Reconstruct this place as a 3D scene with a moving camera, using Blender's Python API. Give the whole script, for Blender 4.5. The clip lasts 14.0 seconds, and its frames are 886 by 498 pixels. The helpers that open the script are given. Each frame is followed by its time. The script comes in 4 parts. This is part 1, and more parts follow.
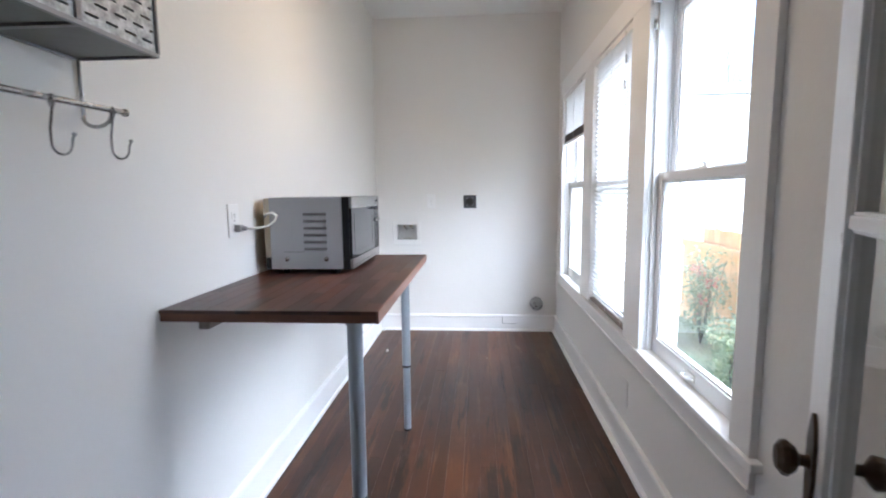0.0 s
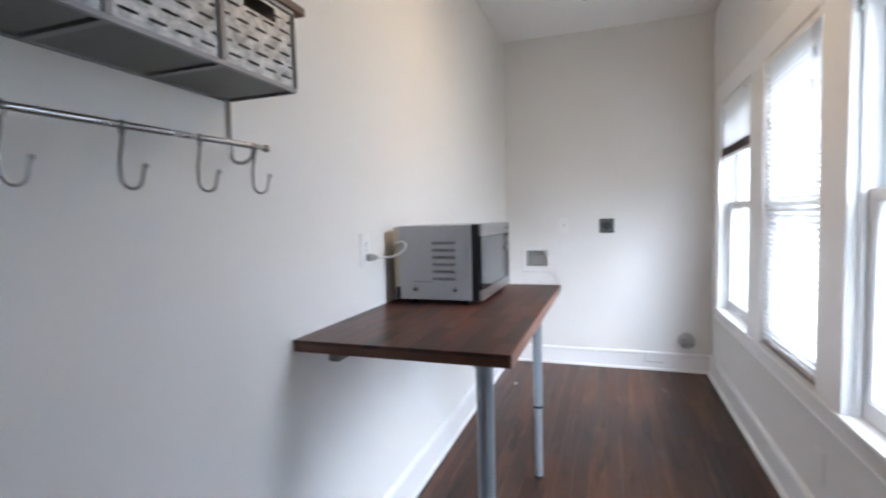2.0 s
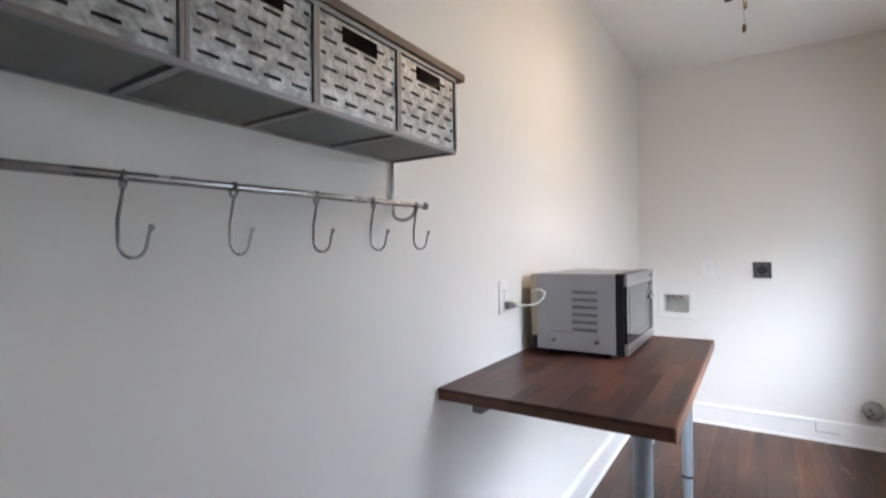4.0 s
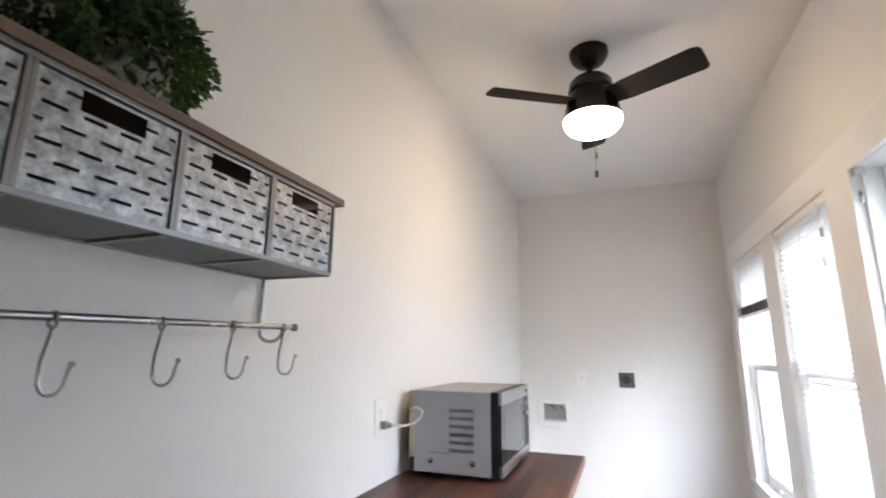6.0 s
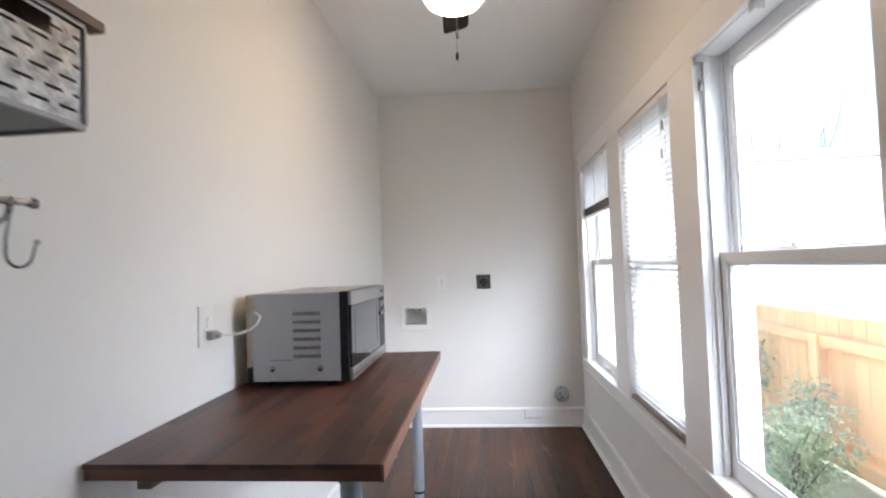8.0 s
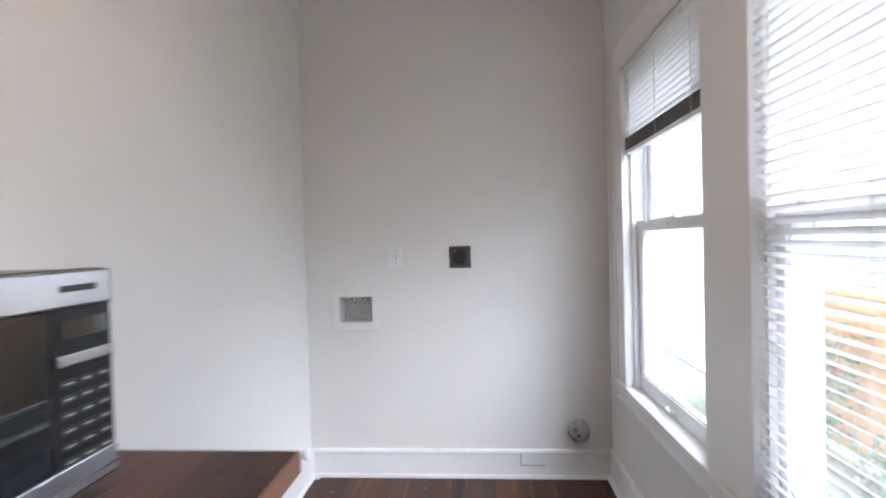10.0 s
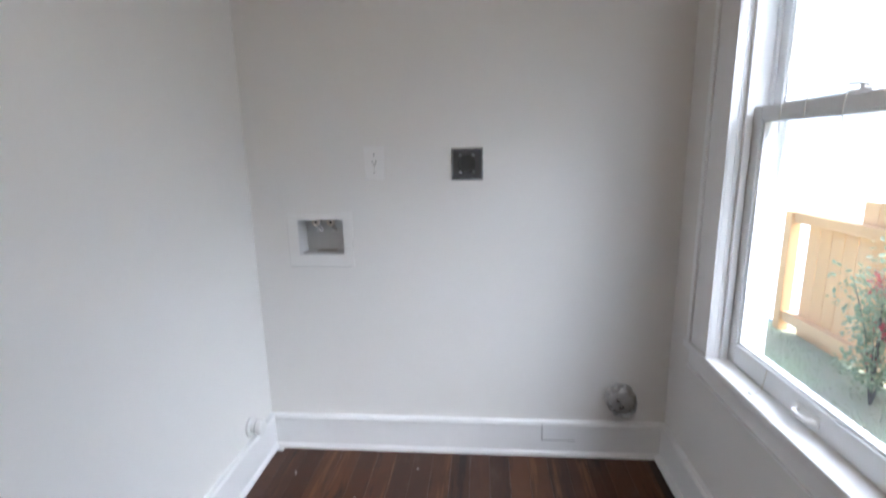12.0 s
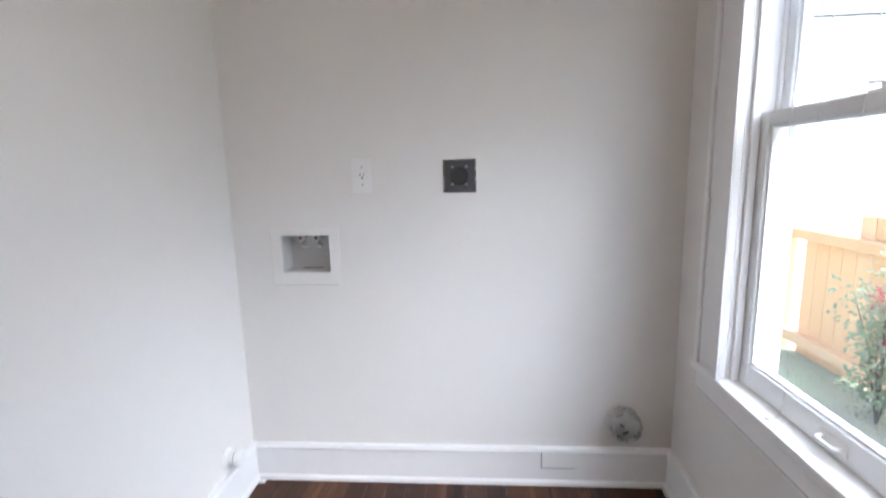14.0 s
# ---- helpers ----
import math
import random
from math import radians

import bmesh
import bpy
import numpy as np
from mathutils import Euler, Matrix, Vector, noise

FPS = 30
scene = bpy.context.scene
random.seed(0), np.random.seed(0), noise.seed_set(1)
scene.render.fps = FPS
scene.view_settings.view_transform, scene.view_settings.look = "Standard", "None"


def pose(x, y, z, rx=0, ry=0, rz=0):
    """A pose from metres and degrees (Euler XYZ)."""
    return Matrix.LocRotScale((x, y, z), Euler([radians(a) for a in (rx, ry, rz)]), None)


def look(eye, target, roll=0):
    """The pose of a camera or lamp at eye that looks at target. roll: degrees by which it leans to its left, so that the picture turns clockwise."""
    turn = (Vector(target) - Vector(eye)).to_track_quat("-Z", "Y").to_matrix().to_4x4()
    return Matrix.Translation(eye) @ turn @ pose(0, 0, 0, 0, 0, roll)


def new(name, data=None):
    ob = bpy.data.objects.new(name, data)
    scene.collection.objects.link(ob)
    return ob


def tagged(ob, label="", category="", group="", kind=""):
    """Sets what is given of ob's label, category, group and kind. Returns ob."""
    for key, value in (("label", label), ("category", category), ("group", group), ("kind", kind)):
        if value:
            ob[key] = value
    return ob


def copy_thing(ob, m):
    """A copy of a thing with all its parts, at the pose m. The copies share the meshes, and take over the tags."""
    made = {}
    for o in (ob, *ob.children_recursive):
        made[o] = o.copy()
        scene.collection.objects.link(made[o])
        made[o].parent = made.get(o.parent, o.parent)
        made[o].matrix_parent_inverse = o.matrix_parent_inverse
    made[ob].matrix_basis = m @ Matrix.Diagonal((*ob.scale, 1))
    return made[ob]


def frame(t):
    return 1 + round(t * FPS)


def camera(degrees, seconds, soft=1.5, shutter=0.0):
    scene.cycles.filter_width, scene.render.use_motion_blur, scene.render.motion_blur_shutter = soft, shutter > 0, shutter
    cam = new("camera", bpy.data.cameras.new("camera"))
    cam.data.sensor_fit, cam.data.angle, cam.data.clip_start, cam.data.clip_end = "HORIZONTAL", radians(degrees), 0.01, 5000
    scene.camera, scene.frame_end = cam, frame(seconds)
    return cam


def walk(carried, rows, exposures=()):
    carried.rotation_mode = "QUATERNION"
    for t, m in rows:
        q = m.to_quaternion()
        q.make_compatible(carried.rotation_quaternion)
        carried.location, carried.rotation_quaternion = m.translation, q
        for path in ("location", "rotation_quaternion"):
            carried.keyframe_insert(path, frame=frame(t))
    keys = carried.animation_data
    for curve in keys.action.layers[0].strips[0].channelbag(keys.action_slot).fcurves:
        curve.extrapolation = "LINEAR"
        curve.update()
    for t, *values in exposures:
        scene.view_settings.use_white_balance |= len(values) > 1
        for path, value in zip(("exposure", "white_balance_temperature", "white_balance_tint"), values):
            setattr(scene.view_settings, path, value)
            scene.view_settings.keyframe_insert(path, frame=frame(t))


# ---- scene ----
cam = camera(85.7, 14.0, soft=1.9, shutter=0.5)
PATH = [
    (0, (0.886, 0.444, 1.213), (0.739, 2.425, 0.981), -0.6),
    (0.5, (0.862, 0.56, 1.207), (0.755, 2.547, 1.003), -1.9),
    (1, (0.873, 0.593, 1.214), (0.684, 2.572, 0.999), -0.9),
    (1.5, (0.882, 0.593, 1.227), (0.535, 2.556, 1.072), -1.1),
    (2, (0.842, 0.573, 1.228), (0.181, 2.456, 1.101), -1.5),
    (2.5, (0.801, 0.548, 1.224), (-0.122, 2.318, 1.103), -1.6),
    (3, (0.777, 0.529, 1.221), (-0.295, 2.21, 1.066), -1.8),
    (3.2, (0.763, 0.535, 1.229), (-0.337, 2.198, 1.074), -1.7),
    (5.3, (0.778, 0.545, 1.345), (-0.134, 2.28, 1.743), -0.2),
    (5.5, (0.787, 0.548, 1.346), (-0.056, 2.315, 1.753), 0.1),
    (6, (0.815, 0.554, 1.347), (0.129, 2.386, 1.764), 0.5),
    (6.5, (0.837, 0.563, 1.347), (0.317, 2.454, 1.738), 0.7),
    (7, (0.849, 0.582, 1.335), (0.473, 2.517, 1.67), 0.6),
    (7.5, (0.83, 0.636, 1.313), (0.587, 2.609, 1.528), -0.8),
    (7.7, (0.824, 0.672, 1.296), (0.635, 2.658, 1.438), -1.6),
    (9.8, (0.876, 1.995, 1.227), (0.745, 3.99, 1.179), -2.6),
    (10, (0.91, 2.143, 1.229), (0.763, 4.137, 1.19), -1.6),
    (10.5, (0.936, 2.436, 1.231), (0.735, 4.424, 1.139), -0.7),
    (11, (0.898, 2.721, 1.239), (0.712, 4.712, 1.218), -1.2),
    (11.5, (0.878, 2.845, 1.236), (0.708, 4.831, 1.078), -1.0),
    (12, (0.874, 2.874, 1.194), (0.703, 4.823, 0.782), -1.2),
    (12.5, (0.864, 2.86, 1.121), (0.712, 4.751, 0.487), -1.3),
    (13, (0.871, 2.871, 1.116), (0.712, 4.727, 0.388), -2.0),
    (13.5, (0.864, 2.893, 1.127), (0.709, 4.818, 0.605), -1.8),
    (14, (0.872, 2.96, 1.168), (0.729, 4.926, 0.831), -1.4),
]
walk(cam, [(t, look(eye, target, roll)) for t, eye, target, roll in PATH], exposures=[(0.0, 2.95, 5150, 8), (0.6, 2.78, 5150, 8), (1.6, 2.84, 5150, 8), (3.0, 2.92, 5250, 9), (5.5, 3.14, 5400, 9), (7.5, 2.92, 5400, 9), (9.8, 2.52, 5350, 11), (10.5, 2.62, 5350, 11), (12.5, 2.26, 5250, 8), (14.0, 2.62, 5350, 10)])

# ---- world, sun ----
world = bpy.data.worlds.new("overcast_sky")
scene.world = world
world.use_nodes = True
wn = world.node_tree.nodes
sky = wn.new("ShaderNodeTexSky")
sky.sky_type = "NISHITA"
sky.sun_disc = False
sky.sun_elevation = radians(47)
sky.sun_rotation = radians(108)
sky.air_density, sky.dust_density, sky.ozone_density = 1.0, 4.0, 1.0
wn["Background"].inputs["Strength"].default_value = 0.15
world.node_tree.links.new(sky.outputs["Color"], wn["Background"].inputs["Color"])
sun_data = bpy.data.lights.new("sun", "SUN")
sun_data.energy, sun_data.angle, sun_data.color = 1.2, radians(60), (1.0, 0.97, 0.93)
sun = new("sun", sun_data)
sun.matrix_world = look((12.0, -1.0, 13.2), (0, 3, 0))


# ---- materials ----
def material(name, colors, rough=0.5, metal=0.0, scale=6.0, fine=60.0, amount=0.5, stretch=(1, 1, 1), bump=0.05,
             bump_scale=None, spread=0.0, space="Object", coat=0.0, rough_var=0.1, through_light=0.0):
    """Two scales of noise between the colours, relief and uneven gloss. spread: difference from piece to piece."""
    m = bpy.data.materials.new(name)
    m.use_nodes = True
    nt = m.node_tree
    N, L = nt.nodes, nt.links
    bsdf = N["Principled BSDF"]
    if space == "Position":
        src = N.new("ShaderNodeNewGeometry").outputs["Position"]
    else:
        src = N.new("ShaderNodeTexCoord").outputs["Object"]
    info = N.new("ShaderNodeObjectInfo")
    mp = N.new("ShaderNodeMapping")
    mp.inputs["Scale"].default_value = stretch
    L.new(src, mp.inputs["Vector"])
    vec = mp.outputs["Vector"]
    if spread > 0:
        off = N.new("ShaderNodeVectorMath")
        off.operation = "ADD"
        sc = N.new("ShaderNodeMath")
        sc.operation = "MULTIPLY"
        sc.inputs[1].default_value = 37.0
        L.new(info.outputs["Random"], sc.inputs[0])
        L.new(vec, off.inputs[0])
        L.new(sc.outputs[0], off.inputs[1])
        vec = off.outputs[0]
    big, small = N.new("ShaderNodeTexNoise"), N.new("ShaderNodeTexNoise")
    for node, s, d in ((big, scale, 4.0), (small, fine, 3.0)):
        node.inputs["Scale"].default_value = s
        node.inputs["Detail"].default_value = d
        L.new(vec, node.inputs["Vector"])
    mixn = N.new("ShaderNodeMix")
    mixn.inputs[0].default_value = 0.4
    L.new(big.outputs[0], mixn.inputs[2])
    L.new(small.outputs[0], mixn.inputs[3])
    val = N.new("ShaderNodeMapRange")
    val.inputs["From Min"].default_value, val.inputs["From Max"].default_value = 0.5 - 0.25 / max(amount, 0.01), 0.5 + 0.25 / max(amount, 0.01)
    L.new(mixn.outputs[0], val.inputs["Value"])
    fac = val.outputs[0]
    if spread > 0:
        a = N.new("ShaderNodeMix")
        a.inputs[0].default_value = spread
        L.new(fac, a.inputs[2])
        L.new(info.outputs["Random"], a.inputs[3])
        fac = a.outputs[0]
    ramp = N.new("ShaderNodeValToRGB")
    els = ramp.color_ramp.elements
    while len(els) < len(colors):
        els.new(0.5)
    for i, c in enumerate(colors):
        els[i].position = i / (len(colors) - 1)
        els[i].color = (*c, 1)
    L.new(fac, ramp.inputs[0])
    L.new(ramp.outputs[0], bsdf.inputs["Base Color"])
    rr = N.new("ShaderNodeMapRange")
    rr.inputs["To Min"].default_value, rr.inputs["To Max"].default_value = max(rough - rough_var, 0.02), min(rough + rough_var, 1)
    L.new(big.outputs[0], rr.inputs["Value"])
    L.new(rr.outputs[0], bsdf.inputs["Roughness"])
    bsdf.inputs["Metallic"].default_value = metal
    bsdf.inputs["Coat Weight"].default_value = coat
    bsdf.inputs["Coat Roughness"].default_value = 0.25
    if bump > 0:
        bn = small
        if bump_scale:
            bn = N.new("ShaderNodeTexNoise")
            bn.inputs["Scale"].default_value = bump_scale
            bn.inputs["Detail"].default_value = 4.0
            L.new(vec, bn.inputs["Vector"])
        b = N.new("ShaderNodeBump")
        b.inputs["Strength"].default_value = bump
        b.inputs["Distance"].default_value = 0.004
        L.new(bn.outputs[0], b.inputs["Height"])
        L.new(b.outputs[0], bsdf.inputs["Normal"])
    if through_light > 0:
        tr = N.new("ShaderNodeBsdfTranslucent")
        L.new(ramp.outputs[0], tr.inputs["Color"])
        mx = N.new("ShaderNodeMixShader")
        mx.inputs[0].default_value = through_light
        L.new(bsdf.outputs[0], mx.inputs[1])
        L.new(tr.outputs[0], mx.inputs[2])
        L.new(mx.outputs[0], N["Material Output"].inputs["Surface"])
    return m


WALL = material("wall_paint", [(0.735, 0.722, 0.695), (0.775, 0.762, 0.735)], 0.62, scale=1.3, fine=90, amount=0.5, bump=0.22, bump_scale=34, space="Position")
CEIL = material("ceiling_paint", [(0.79, 0.777, 0.75), (0.835, 0.822, 0.795)], 0.75, scale=1.1, fine=70, bump=0.12, bump_scale=120, space="Position")
TRIM = material("trim_paint", [(0.79, 0.79, 0.79), (0.85, 0.85, 0.845)], 0.32, scale=3, fine=40, bump=0.06, bump_scale=45, space="Position")
SASH = material("sash_paint", [(0.76, 0.77, 0.78), (0.84, 0.85, 0.86)], 0.35, scale=4, fine=50, bump=0.05, space="Position")
FLOORWOOD = material("stained_floor_wood", [(0.008, 0.0034, 0.0022), (0.027, 0.0094, 0.0042), (0.050, 0.0170, 0.0068), (0.082, 0.0300, 0.0115), (0.19, 0.086, 0.034)],
                     0.37, scale=1.6, fine=16, amount=0.6, stretch=(8, 0.6, 8), bump=0.08, spread=0.55, rough_var=0.12)
FLOORWOOD.node_tree.nodes["Principled BSDF"].inputs["Specular IOR Level"].default_value = 0.36
def add_stain(m, color, scale, stretch, low, high, seed, most=1.0):
    """Irregular marks with a shape of their own over a material's colour, in room coordinates."""
    nt = m.node_tree
    N, L = nt.nodes, nt.links
    bsdf = N["Principled BSDF"]
    old = bsdf.inputs["Base Color"].links[0].from_socket
    geo, mp, nz, rg_, mx = (N.new("ShaderNode" + k) for k in ("NewGeometry", "Mapping", "TexNoise", "MapRange", "Mix"))
    mx.data_type = "RGBA"
    mp.inputs["Scale"].default_value = stretch
    mp.inputs["Location"].default_value = (seed, seed * 0.7, 0)
    nz.inputs["Scale"].default_value = scale
    nz.inputs["Detail"].default_value = 9.0
    nz.inputs["Roughness"].default_value = 0.72
    rg_.inputs["To Max"].default_value = most
    rg_.inputs["From Min"].default_value, rg_.inputs["From Max"].default_value = low, high
    L.new(geo.outputs["Position"], mp.inputs["Vector"])
    L.new(mp.outputs["Vector"], nz.inputs["Vector"])
    L.new(nz.outputs[0], rg_.inputs["Value"])
    L.new(rg_.outputs[0], mx.inputs[0])
    L.new(old, mx.inputs[6])
    mx.inputs[7].default_value = (*color, 1)
    L.new(mx.outputs[2], bsdf.inputs["Base Color"])


add_stain(FLOORWOOD, (0.024, 0.0090, 0.0048), 3.2, (1.3, 0.9, 1), 0.46, 0.66, 21.4, 0.6)
add_stain(FLOORWOOD, (0.080, 0.040, 0.021), 2.0, (1.6, 0.5, 1), 0.52, 0.68, 31.9, 0.4)
add_stain(FLOORWOOD, (0.15, 0.070, 0.028), 2.2, (9.0, 0.5, 1), 0.56, 0.66, 8.7, 0.75)
add_stain(FLOORWOOD, (0.006, 0.0032, 0.0028), 1.7, (7.0, 0.7, 1), 0.545, 0.60, 3.1, 0.9)
add_stain(FLOORWOOD, (0.135, 0.105, 0.090), 5.0, (2.6, 0.7, 1), 0.56, 0.74, 15.3, 0.45)
GAPDARK = material("floor_joint", [(0.015, 0.008, 0.005), (0.03, 0.016, 0.01)], 0.9)
WALNUT = material("butcher_block", [(0.013, 0.0058, 0.0048), (0.030, 0.0110, 0.0078), (0.062, 0.0215, 0.0130), (0.080, 0.0285, 0.0165), (0.165, 0.062, 0.030)], 0.36, scale=2.2, fine=26, amount=0.8,
                  stretch=(5, 0.9, 5), bump=0.03, spread=0.68)
WALNUTEDGE = material("butcher_block_edge", [(0.15, 0.070, 0.044), (0.25, 0.125, 0.082)], 0.4, scale=4, fine=40, stretch=(4, 1, 4), bump=0.05)
LEGGREY = material("grey_powder_coat", [(0.26, 0.29, 0.33), (0.31, 0.34, 0.38)], 0.38, metal=0.35, fine=90, bump=0.02)
STEEL = material("brushed_steel", [(0.34, 0.335, 0.33), (0.46, 0.455, 0.45)], 0.27, metal=0.95, scale=3, fine=120, stretch=(1, 0.05, 8), bump=0.02)
MWBODY = material("silver_case_paint", [(0.33, 0.33, 0.34), (0.38, 0.38, 0.39)], 0.42, metal=0.35, fine=150, bump=0.02)
BLACKPLASTIC = material("black_plastic", [(0.008, 0.008, 0.009), (0.015, 0.015, 0.016)], 0.35, fine=90, bump=0.03)
BLACKGLASS = material("black_door_glass", [(0.008, 0.009, 0.011), (0.012, 0.013, 0.015)], 0.025, fine=20, bump=0.0, rough_var=0.005)
GREYPRINT = material("grey_button_print", [(0.32, 0.32, 0.32), (0.42, 0.42, 0.42)], 0.5)
BEIGE = material("beige_back_cover", [(0.44, 0.38, 0.27), (0.54, 0.47, 0.34)], 0.6)
CORD = material("grey_white_cord", [(0.62, 0.62, 0.58), (0.72, 0.72, 0.68)], 0.5)
PLUGGREY = material("grey_plug", [(0.30, 0.30, 0.30), (0.38, 0.38, 0.37)], 0.5)
PLASTIC = material("white_plastic", [(0.77, 0.765, 0.75), (0.81, 0.805, 0.79)], 0.3, fine=60, bump=0.01)
DRYPLATE = material("dark_grey_plate", [(0.085, 0.086, 0.09), (0.125, 0.127, 0.132)], 0.32, metal=0.5)
DARKSLOT = material("dark_slot", [(0.02, 0.02, 0.02), (0.04, 0.04, 0.04)], 0.6)
GALV = material("galvanized_sheet", [(0.22, 0.23, 0.24), (0.40, 0.42, 0.43), (0.60, 0.62, 0.63)], 0.45, metal=0.55, scale=46, fine=120, amount=1.7, bump=0.03, space="Position")
DULLSHADED = material("dull_shaded_sheet", [(0.13, 0.135, 0.13), (0.21, 0.215, 0.21)], 0.5, metal=0.5, scale=18, fine=90, bump=0.02, space="Position")
FRAMESTEEL = material("dark_steel_frame", [(0.20, 0.20, 0.205), (0.32, 0.32, 0.325)], 0.38, metal=0.8, scale=14, fine=90, bump=0.05, space="Position")
RODSTEEL = material("gunmetal_rod", [(0.28, 0.28, 0.28), (0.34, 0.34, 0.34)], 0.26, metal=0.9, scale=20, fine=120, bump=0.02)
SHELFWOOD = material("brown_shelf_wood", [(0.10, 0.064, 0.045), (0.19, 0.128, 0.092)], 0.55, scale=4, fine=40, stretch=(8, 1, 8), bump=0.2)
LEAF = material("boxwood_leaf", [(0.012, 0.034, 0.006), (0.048, 0.098, 0.017), (0.115, 0.180, 0.040)], 0.45, scale=22, fine=90, amount=1.2, bump=0.0, through_light=0.25, space="Position")
POT = material("pale_pot", [(0.34, 0.31, 0.25), (0.45, 0.42, 0.35)], 0.7)
FANBLACK = material("bronze_black_fan", [(0.006, 0.0055, 0.0055), (0.012, 0.011, 0.0105)], 0.24, scale=10, fine=60, bump=0.0)
BLADE = material("black_blade", [(0.008, 0.0075, 0.0075), (0.018, 0.016, 0.016)], 0.6, scale=6, fine=50, stretch=(1, 8, 8), bump=0.04)
SLAT = material("white_blind_slat", [(0.80, 0.79, 0.78), (0.86, 0.855, 0.85)], 0.45, scale=5, fine=40, bump=0.0, through_light=0.42)
DARKSTACK = material("shaded_slat_edge", [(0.12, 0.085, 0.065), (0.20, 0.145, 0.115)], 0.5, scale=8, fine=90)
BATTEN = material("weathered_batten", [(0.15, 0.125, 0.11), (0.22, 0.19, 0.17)], 0.7, scale=8)
RAILSHADE = material("shaded_bottom_rail", [(0.21, 0.17, 0.145), (0.30, 0.255, 0.22)], 0.5)
STRING = material("blind_cord", [(0.72, 0.70, 0.66), (0.80, 0.78, 0.74)], 0.7)
BRASSDARK = material("aged_bronze", [(0.035, 0.026, 0.020), (0.085, 0.062, 0.045)], 0.38, metal=0.85, scale=30, fine=120, bump=0.06)
CHROME = material("chrome", [(0.55, 0.56, 0.58), (0.65, 0.66, 0.68)], 0.15, metal=1.0)
DUCT = material("crushed_foil", [(0.42, 0.42, 0.42), (0.62, 0.62, 0.61)], 0.3, metal=0.8, scale=30, fine=120, bump=0.5, bump_scale=60)
BOXGREY = material("box_liner", [(0.56, 0.56, 0.55), (0.68, 0.68, 0.67)], 0.5)
FLANGE = material("painted_flange", [(0.755, 0.745, 0.72), (0.79, 0.78, 0.755)], 0.5)
TAPEND = material("tap_end", [(0.70, 0.62, 0.52), (0.80, 0.74, 0.66)], 0.4)
RUST = material("rust_stain", [(0.34, 0.28, 0.23), (0.46, 0.43, 0.39)], 0.8, scale=40)
CEDAR = material("cedar_board", [(0.58, 0.30, 0.13), (0.74, 0.43, 0.20), (0.82, 0.53, 0.28)], 0.75, scale=3, fine=30, amount=0.9, stretch=(8, 8, 0.8), bump=0.3, spread=0.5)
CONCRETE = material("pale_concrete", [(0.52, 0.51, 0.49), (0.64, 0.63, 0.61)], 0.85, scale=2, fine=40, bump=0.2, space="Position")
SIDING = material("white_siding", [(0.78, 0.78, 0.77), (0.85, 0.85, 0.84)], 0.6, scale=2, fine=30, space="Position")
ROOF = material("grey_shingle", [(0.46, 0.46, 0.47), (0.56, 0.56, 0.57)], 0.9, scale=4, fine=50, space="Position")
GRASS = material("lawn_and_litter", [(0.42, 0.34, 0.25), (0.42, 0.39, 0.26), (0.38, 0.42, 0.24), (0.60, 0.53, 0.41)], 0.95, scale=1.6, fine=26, amount=1.2, bump=0.6, bump_scale=40, space="Position")
BLADEGRASS = material("grass_blade", [(0.34, 0.38, 0.20), (0.44, 0.46, 0.27), (0.60, 0.53, 0.38)], 0.7, scale=3, fine=20, through_light=0.3, bump=0, space="Position")
SHRUB = material("shrub_leaf", [(0.19, 0.235, 0.14), (0.32, 0.37, 0.23), (0.46, 0.46, 0.31)], 0.5, scale=9, fine=60, amount=1.1, through_light=0.45, bump=0, space="Position")
REDLEAF = material("red_berry", [(0.42, 0.03, 0.05), (0.62, 0.10, 0.12)], 0.45, scale=20, fine=60, bump=0, through_light=0.2)
BARK = material("bark", [(0.09, 0.075, 0.065), (0.18, 0.155, 0.135)], 0.9, scale=6, fine=40, stretch=(4, 4, 1), bump=0.4)
SPECK = material("plaster_crumb", [(0.70, 0.70, 0.68), (0.80, 0.80, 0.78)], 0.8)
SCUFF = material("pale_scuff", [(0.11, 0.075, 0.058), (0.19, 0.145, 0.12)], 0.6, scale=30, fine=90)


for dark, level in ((FANBLACK, 0.3), (BLADE, 0.12), (BLACKPLASTIC, 0.25)):
    dark.node_tree.nodes["Principled BSDF"].inputs["Specular IOR Level"].default_value = level
CHAIN = material("dark_pull_chain", [(0.012, 0.010, 0.010), (0.022, 0.020, 0.018)], 0.7)
CHAIN.node_tree.nodes["Principled BSDF"].inputs["Specular IOR Level"].default_value = 0.1
# bark lightened so the far trees fade: the outdoor glare is in the colour
TREEBARK = material("glare_paled_bark", [(0.26, 0.25, 0.24), (0.38, 0.37, 0.36)], 0.9, scale=6, fine=40, stretch=(4, 4, 1), bump=0.2)


def glass_material(name, rough=0.0):
    m = bpy.data.materials.new(name)
    m.use_nodes = True
    b = m.node_tree.nodes["Principled BSDF"]
    b.inputs["Base Color"].default_value = (0.97, 0.985, 0.98, 1)
    b.inputs["Transmission Weight"].default_value = 1.0
    b.inputs["Roughness"].default_value = rough
    b.inputs["IOR"].default_value = 1.45
    return m


def lamp_material(name, color, strength):
    m = bpy.data.materials.new(name)
    m.use_nodes = True
    b = m.node_tree.nodes["Principled BSDF"]
    b.inputs["Base Color"].default_value = (0.85, 0.84, 0.8, 1)
    b.inputs["Emission Color"].default_value = (*color, 1)
    b.inputs["Emission Strength"].default_value = strength
    return m


